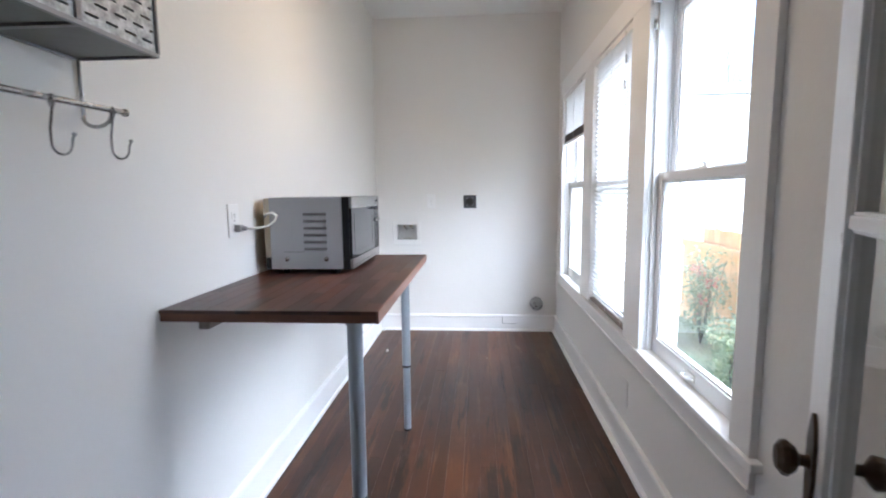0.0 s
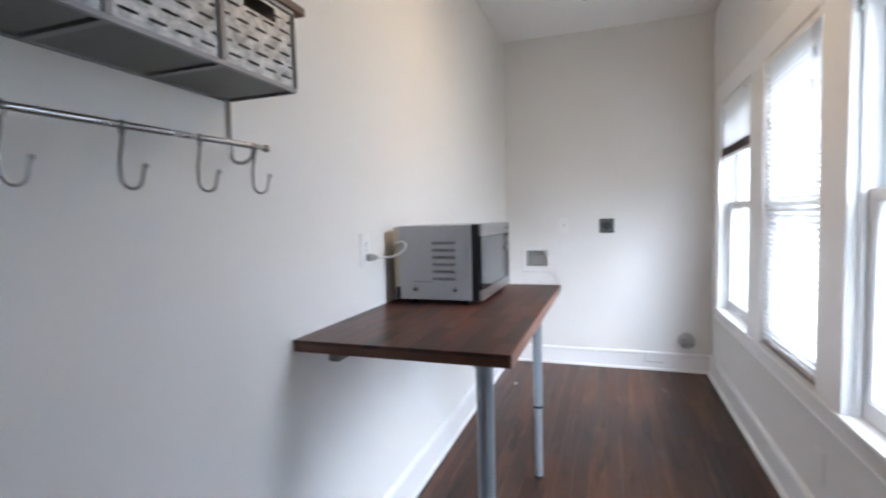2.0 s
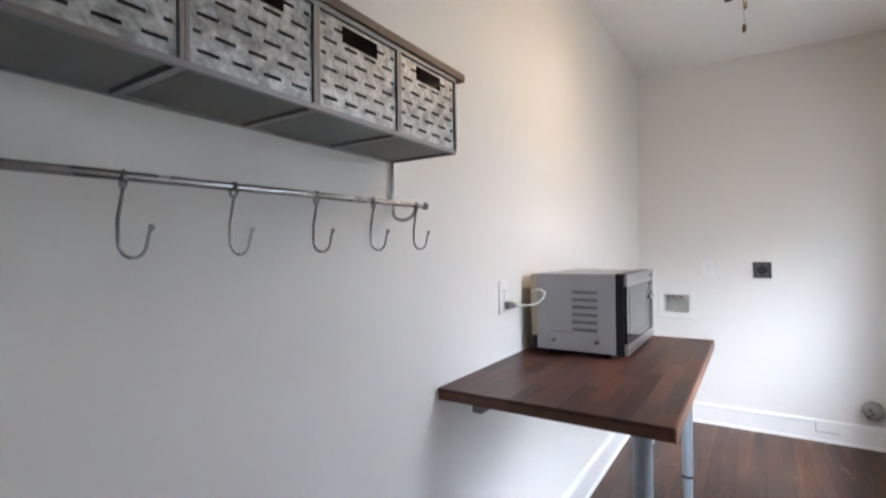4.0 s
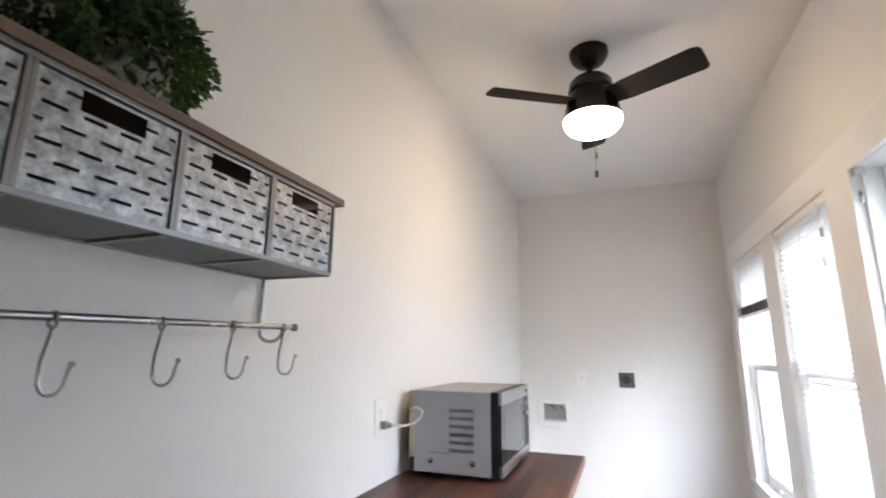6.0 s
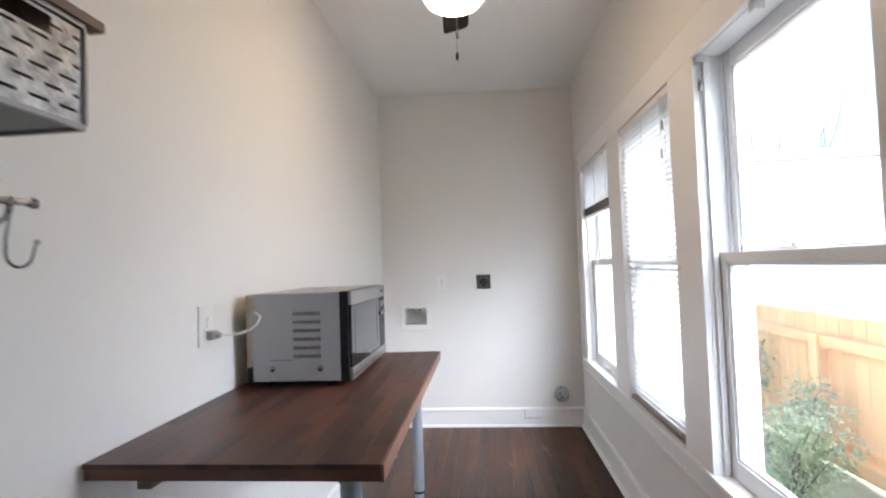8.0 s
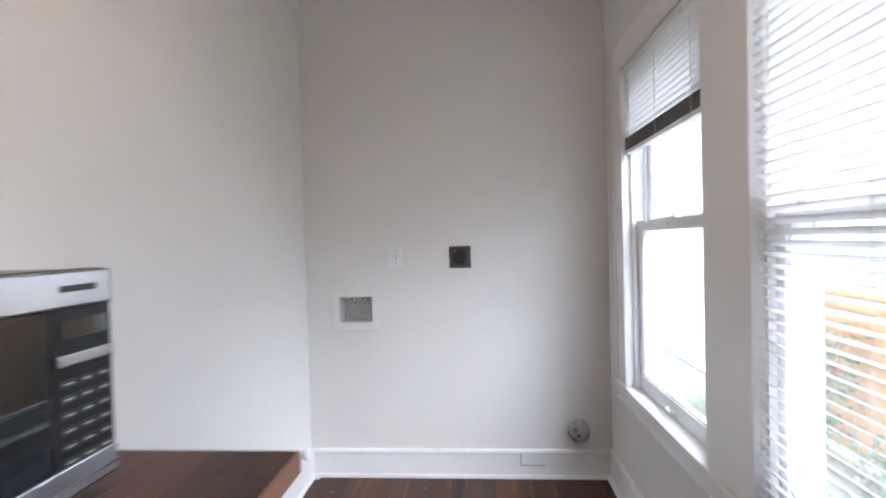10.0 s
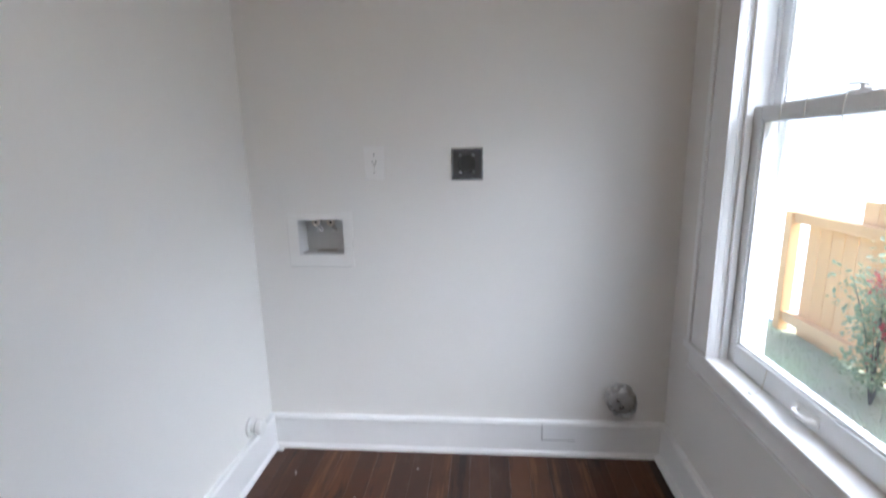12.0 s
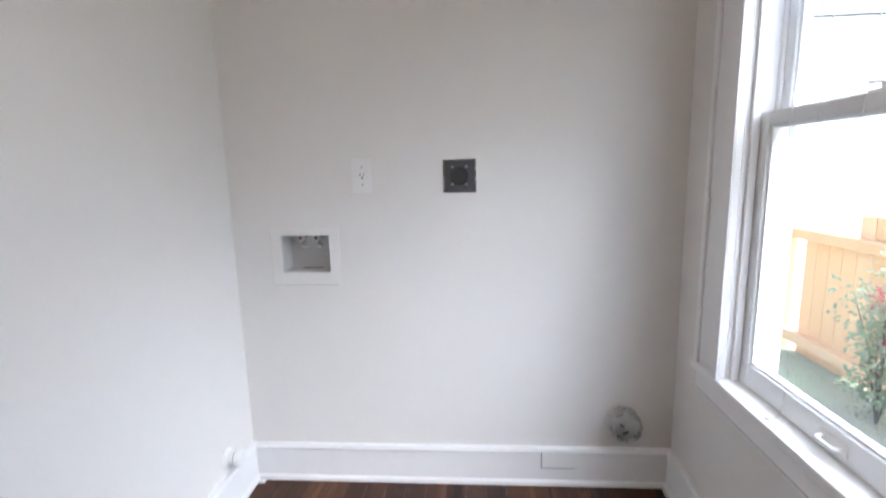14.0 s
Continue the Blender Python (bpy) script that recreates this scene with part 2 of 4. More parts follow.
GLASS = glass_material("window_glass")
LAMP = lamp_material("lit_frosted_glass", (1.0, 0.64, 0.34), 6.2)

# ---- mesh helpers ----
BASE = {}


def thing(name, at, label="", category="", group="", kind=""):
    """An empty at a thing's base, to carry its parts."""
    ob = new(name)
    ob.location = at
    ob.empty_display_size = 0.05
    BASE[ob] = Vector(at)
    return tagged(ob, label, category, group, kind)


def to_object(name, bm, mat, smooth=False):
    me = bpy.data.meshes.new(name)
    bmesh.ops.recalc_face_normals(bm, faces=bm.faces[:])
    bm.to_mesh(me)
    bm.free()
    me.materials.append(mat)
    if smooth:
        for p in me.polygons:
            p.use_smooth = True
        me.set_sharp_from_angle(angle=radians(38))
    return new(name, me)


def part(name, bm, mat, parent, label="", smooth=False):
    """One mesh under a thing or a part; its points are given in the room's metres."""
    base = BASE[parent]
    bmesh.ops.translate(bm, verts=bm.verts[:], vec=-base)
    ob = to_object(name, bm, mat, smooth)
    ob.parent = parent
    BASE[ob] = base
    return tagged(ob, label)


def single(name, bm, mat, label="", category="", group="", kind="", smooth=False):
    ob = to_object(name, bm, mat, smooth)
    BASE[ob] = Vector((0, 0, 0))
    return tagged(ob, label, category, group, kind)


def box(bm, x0, x1, y0, y1, z0, z1, bevel=0.0):
    vs = [bm.verts.new((x, y, z)) for x in (x0, x1) for y in (y0, y1) for z in (z0, z1)]
    fs = [bm.faces.new([vs[i] for i in q]) for q in ((0, 1, 3, 2), (4, 6, 7, 5), (0, 4, 5, 1), (2, 3, 7, 6), (0, 2, 6, 4), (1, 5, 7, 3))]
    if bevel > 0:
        es = list({e for f in fs for e in f.edges})
        bmesh.ops.bevel(bm, geom=es, offset=bevel, segments=2, affect="EDGES", profile=0.6)
    return bm


def B(x0, x1, y0, y1, z0, z1, bevel=0.0):
    return box(bmesh.new(), x0, x1, y0, y1, z0, z1, bevel)


def lathe(bm, profile, at, axis="z", n=28):
    """Turns (radius, height) pairs round an axis through at."""
    rings = []
    at = Vector(at)
    for r, h in profile:
        ring = []
        for i in range(n):
            a = 2 * math.pi * i / n
            c, s = r * math.cos(a), r * math.sin(a)
            v = {"z": (c, s, h), "x": (h, c, s), "y": (c, h, s)}[axis]
            ring.append(bm.verts.new(at + Vector(v)))
        rings.append(ring)
    for a, b in zip(rings, rings[1:]):
        for i in range(n):
            bm.faces.new((a[i], a[(i + 1) % n], b[(i + 1) % n], b[i]))
    bm.faces.new(rings[0][::-1])
    bm.faces.new(rings[-1])
    return bm


def tube(bm, pts, r, n=8, taper=None):
    """A round bar along points; taper gives the end's radius."""
    pts = [Vector(p) for p in pts]
    rings = []
    up = Vector((0.13, 0.31, 0.94)).normalized()
    for i, p in enumerate(pts):
        d = (pts[min(i + 1, len(pts) - 1)] - pts[max(i - 1, 0)]).normalized()
        u = d.cross(up)
        if u.length < 0.05:
            u = d.cross(Vector((1, 0, 0)))
        u.normalize()
        w = d.cross(u)
        rad = r if taper is None else r + (taper - r) * i / (len(pts) - 1)
        rings.append([bm.verts.new(p + rad * (math.cos(2 * math.pi * k / n) * u + math.sin(2 * math.pi * k / n) * w)) for k in range(n)])
    for a, b in zip(rings, rings[1:]):
        for i in range(n):
            bm.faces.new((a[i], a[(i + 1) % n], b[(i + 1) % n], b[i]))
    bm.faces.new(rings[0][::-1])
    bm.faces.new(rings[-1])
    return bm


def arc(center, r, a0, a1, plane, n=12):
    out = []
    for i in range(n + 1):
        a = radians(a0 + (a1 - a0) * i / n)
        c, s = r * math.cos(a), r * math.sin(a)
        v = {"xz": (c, 0, s), "yz": (0, c, s), "xy": (c, s, 0)}[plane]
        out.append(Vector(center) + Vector(v))
    return out


def profile_y(bm, pts, y0, y1):
    """A moulding with cross-section points (x, z), run along y."""
    a = [bm.verts.new((x, y0, z)) for x, z in pts]
    b = [bm.verts.new((x, y1, z)) for x, z in pts]
    n = len(pts)
    for i in range(n):
        bm.faces.new((a[i], a[(i + 1) % n], b[(i + 1) % n], b[i]))
    bm.faces.new(a[::-1])
    bm.faces.new(b)
    return bm


def profile_x(bm, pts, x0, x1):
    a = [bm.verts.new((x0, y, z)) for y, z in pts]
    b = [bm.verts.new((x1, y, z)) for y, z in pts]
    n = len(pts)
    for i in range(n):
        bm.faces.new((a[i], a[(i + 1) % n], b[(i + 1) % n], b[i]))
    bm.faces.new(a[::-1])
    bm.faces.new(b)
    return bm


# ---- the room's shell ----
WX, WY, CZ = 1.565, 4.6, 2.672          # right wall, end wall, ceiling
OUT = 1.690                            # outer face of the window wall
Y0 = 0.36                              # wall with the doorway
OPENINGS = [(1.692, 2.418), (2.632, 3.312), (3.548, 4.278)]
SILL, HEAD = 0.560, 1.947

bm = B(-0.12, 0.0, Y0, WY + 0.14, -0.1, CZ + 0.1)
single("wall_west", bm, WALL, "off-white painted plaster wall", "wall", kind="structure")

# end wall with the hole of the washer box
HX0, HX1, HZ0, HZ1 = 0.175, 0.351, 0.808, 0.943
bm = B(0, HX0, WY, WY + 0.14, -0.1, CZ + 0.1)
box(bm, HX1, WX, WY, WY + 0.14, -0.1, CZ + 0.1)
box(bm, HX0, HX1, WY, WY + 0.14, -0.1, HZ0)
box(bm, HX0, HX1, WY, WY + 0.14, HZ1, CZ + 0.1)
single("wall_north", bm, WALL, "off-white painted end wall with laundry hookups", "wall", kind="structure")

# window wall: piers, and the bands below and above the three openings
JB = 0.013                             # room for the jambs
bm = B(WX, OUT, Y0, OPENINGS[0][0] - JB, -0.1, CZ + 0.1)
for (a, b), (c, d) in zip(OPENINGS, OPENINGS[1:]):
    box(bm, WX, OUT, b + JB, c - JB, SILL - 0.032, HEAD + 0.013)
box(bm, WX, OUT, OPENINGS[2][1] + JB, WY + 0.14, -0.1, CZ + 0.1)
box(bm, WX, OUT, OPENINGS[0][0] - JB, OPENINGS[2][1] + JB, -0.1, SILL - 0.032)
box(bm, WX, OUT, OPENINGS[0][0] - JB, OPENINGS[2][1] + JB, HEAD + 0.013, CZ + 0.1)
single("wall_east", bm, WALL, "off-white painted wall with three tall windows", "wall", kind="structure")

# wall with the doorway, and the plain room behind it
DX0, DX1, DZ = 0.37, 1.165, 2.06
bm = B(0, DX0, Y0 - 0.12, Y0, -0.1, CZ + 0.1)
box(bm, DX1, WX, Y0 - 0.12, Y0, -0.1, CZ + 0.1)
box(bm, DX0, DX1, Y0 - 0.12, Y0, DZ, CZ + 0.1)
single("wall_south", bm, WALL, "off-white painted wall with an open doorway", "wall", kind="structure")
bm = B(-1.3, -1.2, -2.6, Y0 - 0.12, -0.1, CZ + 0.1)
for q in ((-2.6, -1.9, -0.1, CZ + 0.1), (-1.05, Y0 - 0.12, -0.1, CZ + 0.1), (-1.9, -1.05, -0.1, 0.8), (-1.9, -1.05, 1.95, CZ + 0.1)):
    box(bm, 2.4, 2.5, *q)          # unseen opening, added to send daylight through the doorway
box(bm, -1.3, 2.5, -2.7, -2.6, -0.1, CZ + 0.1)
box(bm, -1.3, -0.12, Y0 - 0.24, Y0 - 0.12, -0.1, CZ + 0.1)
box(bm, OUT, 2.5, Y0 - 0.24, Y0 - 0.12, -0.1, CZ + 0.1)
single("wall_behind", bm, WALL, "plain off-white walls of the unseen next room, with an added opening", "wall", kind="structure")
bm = B(-0.12, OUT, Y0 - 0.12, WY + 0.14, CZ, CZ + 0.1)
box(bm, -1.3, 2.5, -2.7, Y0 - 0.12, CZ, CZ + 0.1)
single("ceiling", bm, CEIL, "white painted flat ceiling", "ceiling", kind="structure")

# baseboards with cap and shoe
BBZ = 0.143
bm = profile_y(bmesh.new(), [(0.0, 0.0), (0.030, 0.0), (0.028, 0.012), (0.018, 0.018), (0.016, BBZ - 0.022), (0.021, BBZ - 0.014), (0.016, BBZ - 0.002), (0.0, BBZ)], Y0, WY)
single("baseboard_west", bm, TRIM, "white painted tall wooden baseboard", "baseboard", kind="structure")
bm = profile_y(bmesh.new(), [(WX, 0.0), (WX - 0.038, 0.0), (WX - 0.035, 0.014), (WX - 0.018, 0.018), (WX - 0.016, BBZ - 0.022), (WX - 0.021, BBZ - 0.014), (WX - 0.016, BBZ - 0.002), (WX, BBZ)], Y0, WY)
single("baseboard_east", bm, TRIM, "white painted tall wooden baseboard", "baseboard", kind="structure")
bm = profile_x(bmesh.new(), [(WY, 0.0), (WY - 0.030, 0.0), (WY - 0.028, 0.012), (WY - 0.018, 0.018), (WY - 0.016, BBZ - 0.022), (WY - 0.021, BBZ - 0.014), (WY - 0.016, BBZ - 0.002), (WY, BBZ)], 0.0165, WX - 0.0165)
single("baseboard_north", bm, TRIM, "white painted tall wooden baseboard", "baseboard", kind="structure")

# window casing: head, sides and mullions, stool and apron
bm = bmesh.new()
CF = WX - 0.02
box(bm, CF, WX, 1.596, 4.415, HEAD, HEAD + 0.122, 0.003)
single("trim_head", bm, TRIM, "white painted head casing over the windows", "trim", kind="structure")
for nm, a, b in (("trim_near", 1.596, OPENINGS[0][0]), ("trim_mullion_1", OPENINGS[0][1], OPENINGS[1][0]), ("trim_mullion_2", OPENINGS[1][1], OPENINGS[2][0]), ("trim_far", OPENINGS[2][1], 4.415)):
    bm = B(CF, WX, a, b, SILL, HEAD, 0.003)
    if nm == "trim_far":
        box(bm, CF - 0.008, CF, b - 0.022, b, SILL, HEAD + 0.122, 0.002)
        box(bm, CF - 0.005, CF, a, a + 0.014, SILL, HEAD, 0.002)
    single(nm, bm, TRIM, "white painted flat window casing", "trim", kind="structure")
bm = B(WX - 0.030, WX + 0.05, 1.570, 4.434, SILL - 0.026, SILL, 0.006)
single("window_stool", bm, TRIM, "white painted window stool, chipped", "trim", kind="structure")
bm = B(WX - 0.016, WX, 1.598, 4.413, SILL - 0.082, SILL - 0.026, 0.002)
profile_y(bm, [(WX, SILL - 0.098), (WX - 0.008, SILL - 0.098), (WX - 0.015, SILL - 0.094), (WX - 0.022, SILL - 0.086), (WX - 0.022, SILL - 0.082), (WX, SILL - 0.082)], 1.598, 4.413)
single("window_apron", bm, TRIM, "white painted apron under the window stool", "trim", kind="structure")


def window(name, y0, y1, label):
    """A double-hung wooden window: jambs through the wall, two sashes, lock and lifts."""
    w = thing(name, (WX + 0.05, (y0 + y1) / 2, SILL), label, "window", kind="structure")
    jamb = B(WX, OUT + 0.006, y0 - 0.012, y0, SILL, HEAD)
    part("near_jamb", jamb, TRIM, w)
    part("far_jamb", B(WX, OUT + 0.006, y1, y1 + 0.012, SILL, HEAD), TRIM, w)
    part("head_jamb", B(WX + 0.001, OUT + 0.006, y0, y1, HEAD - 0.002, HEAD + 0.012), TRIM, w)
    part("outer_sill", B(WX + 0.05, OUT + 0.004, y0 - 0.012, y1 + 0.012, SILL - 0.03, SILL - 0.004), TRIM, w)
    for a, b in ((y0, y0 + 0.012), (y1 - 0.012, y1)):
        part("stop", B(WX + 0.012, WX + 0.032, a + 0.0005, b - 0.0005, SILL, HEAD - 0.002, 0.002), TRIM, w)
        part("parting_bead", B(WX + 0.070, WX + 0.078, a + 0.0005, b - 0.0005, SILL, HEAD - 0.002), TRIM, w)
        part("outer_casing", B(OUT - 0.004, OUT + 0.008, a + (0.0015 if a == y0 else -0.004), b + (0.004 if a == y0 else -0.0015), SILL, HEAD - 0.003), TRIM, w)
    for nm, xa, xb, za, zb, low, top in (("lower_sash", WX + 0.034, WX + 0.069, SILL + 0.001, 1.286, 0.062, 0.034), ("upper_sash", WX + 0.079, WX + 0.114, 1.254, HEAD - 0.003, 0.034, 0.05)):
        st = 0.040
        ya, yb = y0 + 0.003, y1 - 0.003
        s = part(nm, B(xa, xb, ya, ya + st, za, zb, 0.003), SASH, w, "white painted wooden sash")
        part("stile", B(xa, xb, yb - st, yb, za, zb, 0.003), SASH, s)
        part("bottom_rail", B(xa, xb, ya + st, yb - st, za, za + low, 0.003), SASH, s)
        part("top_rail", B(xa, xb, ya + st, yb - st, zb - top, zb, 0.003), SASH, s)
        xg = (xa + xb) / 2
        bead = bmesh.new()
        g0, g1, gz0, gz1 = ya + st, yb - st, za + low, zb - top
        for q in ((g0, g0 + 0.008, gz0, gz1), (g1 - 0.008, g1, gz0, gz1), (g0 + 0.008, g1 - 0.008, gz0, gz0 + 0.008), (g0 + 0.008, g1 - 0.008, gz1 - 0.008, gz1)):
            box(bead, xg - 0.011, xg + 0.011, *q, 0.002)
        part("glazing_bead", bead, SASH, s)
        pane = part("pane", B(xg - 0.002, xg + 0.002, g0 + 0.003, g1 - 0.003, gz0 + 0.003, gz1 - 0.003), GLASS, s, "clear window glass")
        pane.visible_shadow = False
    yc = (y0 + y1) / 2
    lock = bmesh.new()
    box(lock, WX + 0.040, WX + 0.066, yc - 0.03, yc + 0.03, 1.286, 1.292, 0.002)
    lathe(lock, [(0.011, 0.0), (0.011, 0.010), (0.006, 0.014)], (WX + 0.053, yc, 1.292), n=14)
    tube(lock, [(WX + 0.053, yc, 1.302), (WX + 0.047, yc + 0.02, 1.305), (WX + 0.044, yc + 0.035, 1.306)], 0.004)
    part("sash_lock", lock, PLASTIC, w, "white metal sash lock", smooth=True)
    lift = bmesh.new()
    box(lift, WX + 0.030, WX + 0.034, yc - 0.04, yc + 0.04, SILL + 0.018, SILL + 0.044, 0.002)
    tube(lift, [(WX + 0.031, yc - 0.030, SILL + 0.030), (WX + 0.014, yc - 0.022, SILL + 0.030), (WX + 0.012, yc, SILL + 0.030), (WX + 0.014, yc + 0.022, SILL + 0.030), (WX + 0.031, yc + 0.030, SILL + 0.030)], 0.005)
    part("sash_lift", lift, PLASTIC, w, "white sash lift handle", smooth=True)
    return w


window("window_1", *OPENINGS[0], "white double-hung window with no blind, garden view")
window("window_2", *OPENINGS[1], "white double-hung window behind a lowered blind")
window("window_3", *OPENINGS[2], "white double-hung window with a half-raised blind")

# ---- open glazed door against the window wall ----
hinge, edge = Vector((1.167, 0.468, 0)), Vector((1.433, 1.208, 0))
along = (edge - hinge).normalized()
DL = (edge - hinge).length
side = Vector((-along.y, along.x, 0))       # the face that looks into the room
door = thing("door_1", hinge, "white painted wooden door with glass panes, standing open", "door", kind="structure")
turn = Matrix((( along.x, side.x, 0, hinge.x), (along.y, side.y, 0, hinge.y), (0, 0, 1, 0), (0, 0, 0, 1)))


def door_part(name, bm, mat, parent, label="", smooth=False):
    bmesh.ops.transform(bm, matrix=turn, verts=bm.verts[:])
    return part(name, bm, mat, parent, label, smooth)


T0, T1 = -0.020, 0.020
GZ0, GZ1, GA, GB = 0.745, 1.90, 0.10, DL - 0.085
door_part("hinge_stile", B(0, GA, T0, T1, 0.012, 2.035, 0.003), TRIM, door)
door_part("lock_stile", B(GB, DL, T0, T1, 0.012, 2.035, 0.003), TRIM, door)
door_part("bottom_rail", B(GA, GB, T0, T1, 0.012, 0.20, 0.003), TRIM, door)
door_part("lock_rail", B(GA, GB, T0, T1, 0.64, GZ0, 0.003), TRIM, door)
door_part("top_rail", B(GA, GB, T0, T1, GZ1, 2.035, 0.003), TRIM, door)
door_part("lower_panel", B(GA, GB, -0.008, 0.008, 0.20, 0.64), TRIM, door)
for z in (GZ0 + 0.423, GZ0 + 0.80):
    door_part("muntin", B(GA, GB, -0.016, 0.016, z - 0.010, z + 0.010, 0.004), TRIM, door)
mid = (GA + GB) / 2
door_part("muntin", B(mid - 0.011, mid + 0.011, -0.0155, 0.0155, GZ0, GZ1, 0.004), TRIM, door)
for a, b in ((GA, mid - 0.011), (mid + 0.011, GB)):
    for za, zb in ((GZ0, GZ0 + 0.413), (GZ0 + 0.433, GZ0 + 0.790), (GZ0 + 0.810, GZ1)):
        p = door_part("pane", B(a, b, -0.002, 0.002, za, zb), GLASS, door, "clear glass pane")
        bead = bmesh.new()
        for q in ((a, a + 0.005, za, zb), (b - 0.005, b, za, zb), (a + 0.005, b - 0.005, za, za + 0.005), (a + 0.005, b - 0.005, zb - 0.005, zb)):
            box(bead, q[0], q[1], -0.011, 0.011, q[2], q[3], 0.0015)
        door_part("glazing_bead", bead, TRIM, p)
KZ, KA = 0.795, DL - 0.040
bm = bmesh.new()
lathe(bm, [(0.003, -0.110), (0.012, -0.085), (0.019, -0.03), (0.019, 0.03), (0.012, 0.058), (0.003, 0.078)], (KA, 0, KZ), n=16)
for v in bm.verts:
    v.co.y = T1 + (0.006 if v.co.y > 0 else 0.0)
door_part("escutcheon", bm, BRASSDARK, door, "dark bronze pointed escutcheon", True)
bm = lathe(bmesh.new(), [(0.014, 0.004), (0.009, 0.010), (0.009, 0.018), (0.020, 0.024), (0.028, 0.034), (0.027, 0.042), (0.018, 0.049), (0.004, 0.051)], (KA, T1, KZ), axis="y", n=12)
door_part("door_knob", bm, BRASSDARK, door, "dark bronze faceted knob")
bm = lathe(bmesh.new(), [(0.014, -0.004), (0.009, -0.012), (0.009, -0.024), (0.026, -0.036), (0.024, -0.05), (0.004, -0.056)], (KA, T0, KZ), axis="y", n=12)
door_part("door_knob", bm, BRASSDARK, door, "dark bronze faceted knob")

# ---- table along the wall ----
TX, TY0, TY1, TZ0, TZ1 = 0.620, 1.676, 2.876, 0.866, 0.900
table = thing("wall_table", (0.3, 2.24, 0.0), "long dark butcher-block table fixed along the wall on two grey legs", "table")
top = part("tabletop", B(0.003, TX - 0.006, TY0 + 0.004, TY1 - 0.004, TZ0, TZ1 - 0.010), WALNUT, table, "dark walnut butcher-block top")
part("front_edge_band", B(TX - 0.006, TX, TY0, TY1, TZ0, TZ1, 0.0015), WALNUTEDGE, top, "lighter worn reddish edge")
rows_n = 14
sw = (TX - 0.006 - 0.003) / rows_n
rng = random.Random(5)
stave_meshes = {}


def stave_mesh(w, l, h, c):
    key = (round(w, 4), round(l, 3), round(h, 4), c)
    if key not in stave_meshes:
        b = bmesh.new()
        sec = [(-w / 2, 0), (w / 2, 0), (w / 2, h - c), (w / 2 - c, h), (-w / 2 + c, h), (-w / 2, h - c)]
        profile_y(b, sec, -l / 2, l / 2)
        me = bpy.data.meshes.new("piece")
        bmesh.ops.recalc_face_normals(b, faces=b.faces[:])
        b.to_mesh(me)
        b.free()
        stave_meshes[key] = me
    return stave_meshes[key]


def piece(name, me, mat, parent, at):
    if not me.materials:
        me.materials.append(mat)
    ob = new(name, me)
    ob.parent = parent
    ob.location = Vector(at) - BASE[parent]
    return ob


for i in range(rows_n):
    y = TY0
    k = 0
    while y < TY1 - 0.001:
        l = rng.choice((0.18, 0.24, 0.30, 0.36)) if k else rng.choice((0.10, 0.16, 0.24, 0.30))
        l = min(l, TY1 - y)
        if TY1 - y - l < 0.06:
            l = TY1 - y
        piece("stave", stave_mesh(sw - 0.0002, l - 0.0002, 0.010, 0.0004), WALNUT, top, (0.003 + sw * (i + 0.5), y + l / 2, TZ1 - 0.010))
        y += l
        k += 1
for nm, lx, ly in (("leg", 0.543, 1.716), ("leg", 0.521, 2.773)):
    bm = lathe(bmesh.new(), [(0.0215, 0.345), (0.0215, TZ0 - 0.012), (0.026, TZ0 - 0.011), (0.026, TZ0)], (lx, ly, 0), n=24)
    leg = part(nm, bm, LEGGREY, table, "grey powder-coated adjustable steel leg", smooth=True)
    part("lower_tube", lathe(bmesh.new(), [(0.0185, 0.008), (0.0185, 0.34)], (lx, ly, 0), n=24), LEGGREY, leg, smooth=True)
    part("collar", lathe(bmesh.new(), [(0.0195, 0.335), (0.0225, 0.337), (0.0225, 0.345), (0.021, 0.348)], (lx, ly, 0), n=24), BLACKPLASTIC, leg, "dark collar ring", smooth=True)
    part("foot", lathe(bmesh.new(), [(0.019, 0.0), (0.020, 0.002), (0.020, 0.008), (0.0185, 0.010)], (lx, ly, 0), n=24), BLACKPLASTIC, leg, "dark rubber foot", smooth=True)
part("cleat", B(0.100, 0.131, 1.702, 2.80, TZ0 - 0.027, TZ0, 0.002), BATTEN, table, "grey-brown wooden batten under the top")

# ---- microwave ----
MX0, MX1, MY0, MY1, MZ0, MZ1 = 0.068, 0.358, 2.264, 2.775, 0.920, 1.203
mw = thing("microwave", (0.22, 2.53, TZ1), "silver microwave oven with black glass door on the table", "microwave")
case = part("case", B(MX0, MX1, MY0, MY1, MZ0, MZ1, 0.004), MWBODY, mw, "matte silver metal case")
# side vents: six rows of short slits
for i in range(6):
    z = 1.142 - i * 0.0272
    bm = bmesh.new()
    for j in range(11):
        xx = 0.206 + j * 0.0084
        box(bm, xx, xx + 0.0042, MY0 - 0.0012, MY0 + 0.001, z - 0.011, z)
    part("vent_row", bm, DARKSLOT, case, "row of dark vent slits")
part("seam", B(0.125, 0.205, MY0 - 0.0008, MY0 + 0.001, 0.988, 0.9895), DARKSLOT, case, "embossed line")
for sx in (0.133, 0.292):
    bm = lathe(bmesh.new(), [(0.0095, 0.0), (0.0085, -0.004), (0.004, -0.0065), (0.001, -0.007)], (sx, MY0, 0.961), axis="y", n=18)
    part("side_screw", bm, STEEL, case, "round steel screw head", smooth=True)
part("back_cover", B(0.036, MX0, MY0 + 0.02, MY1 - 0.04, 0.93, 1.200, 0.006), BEIGE, mw, "beige rear cover")
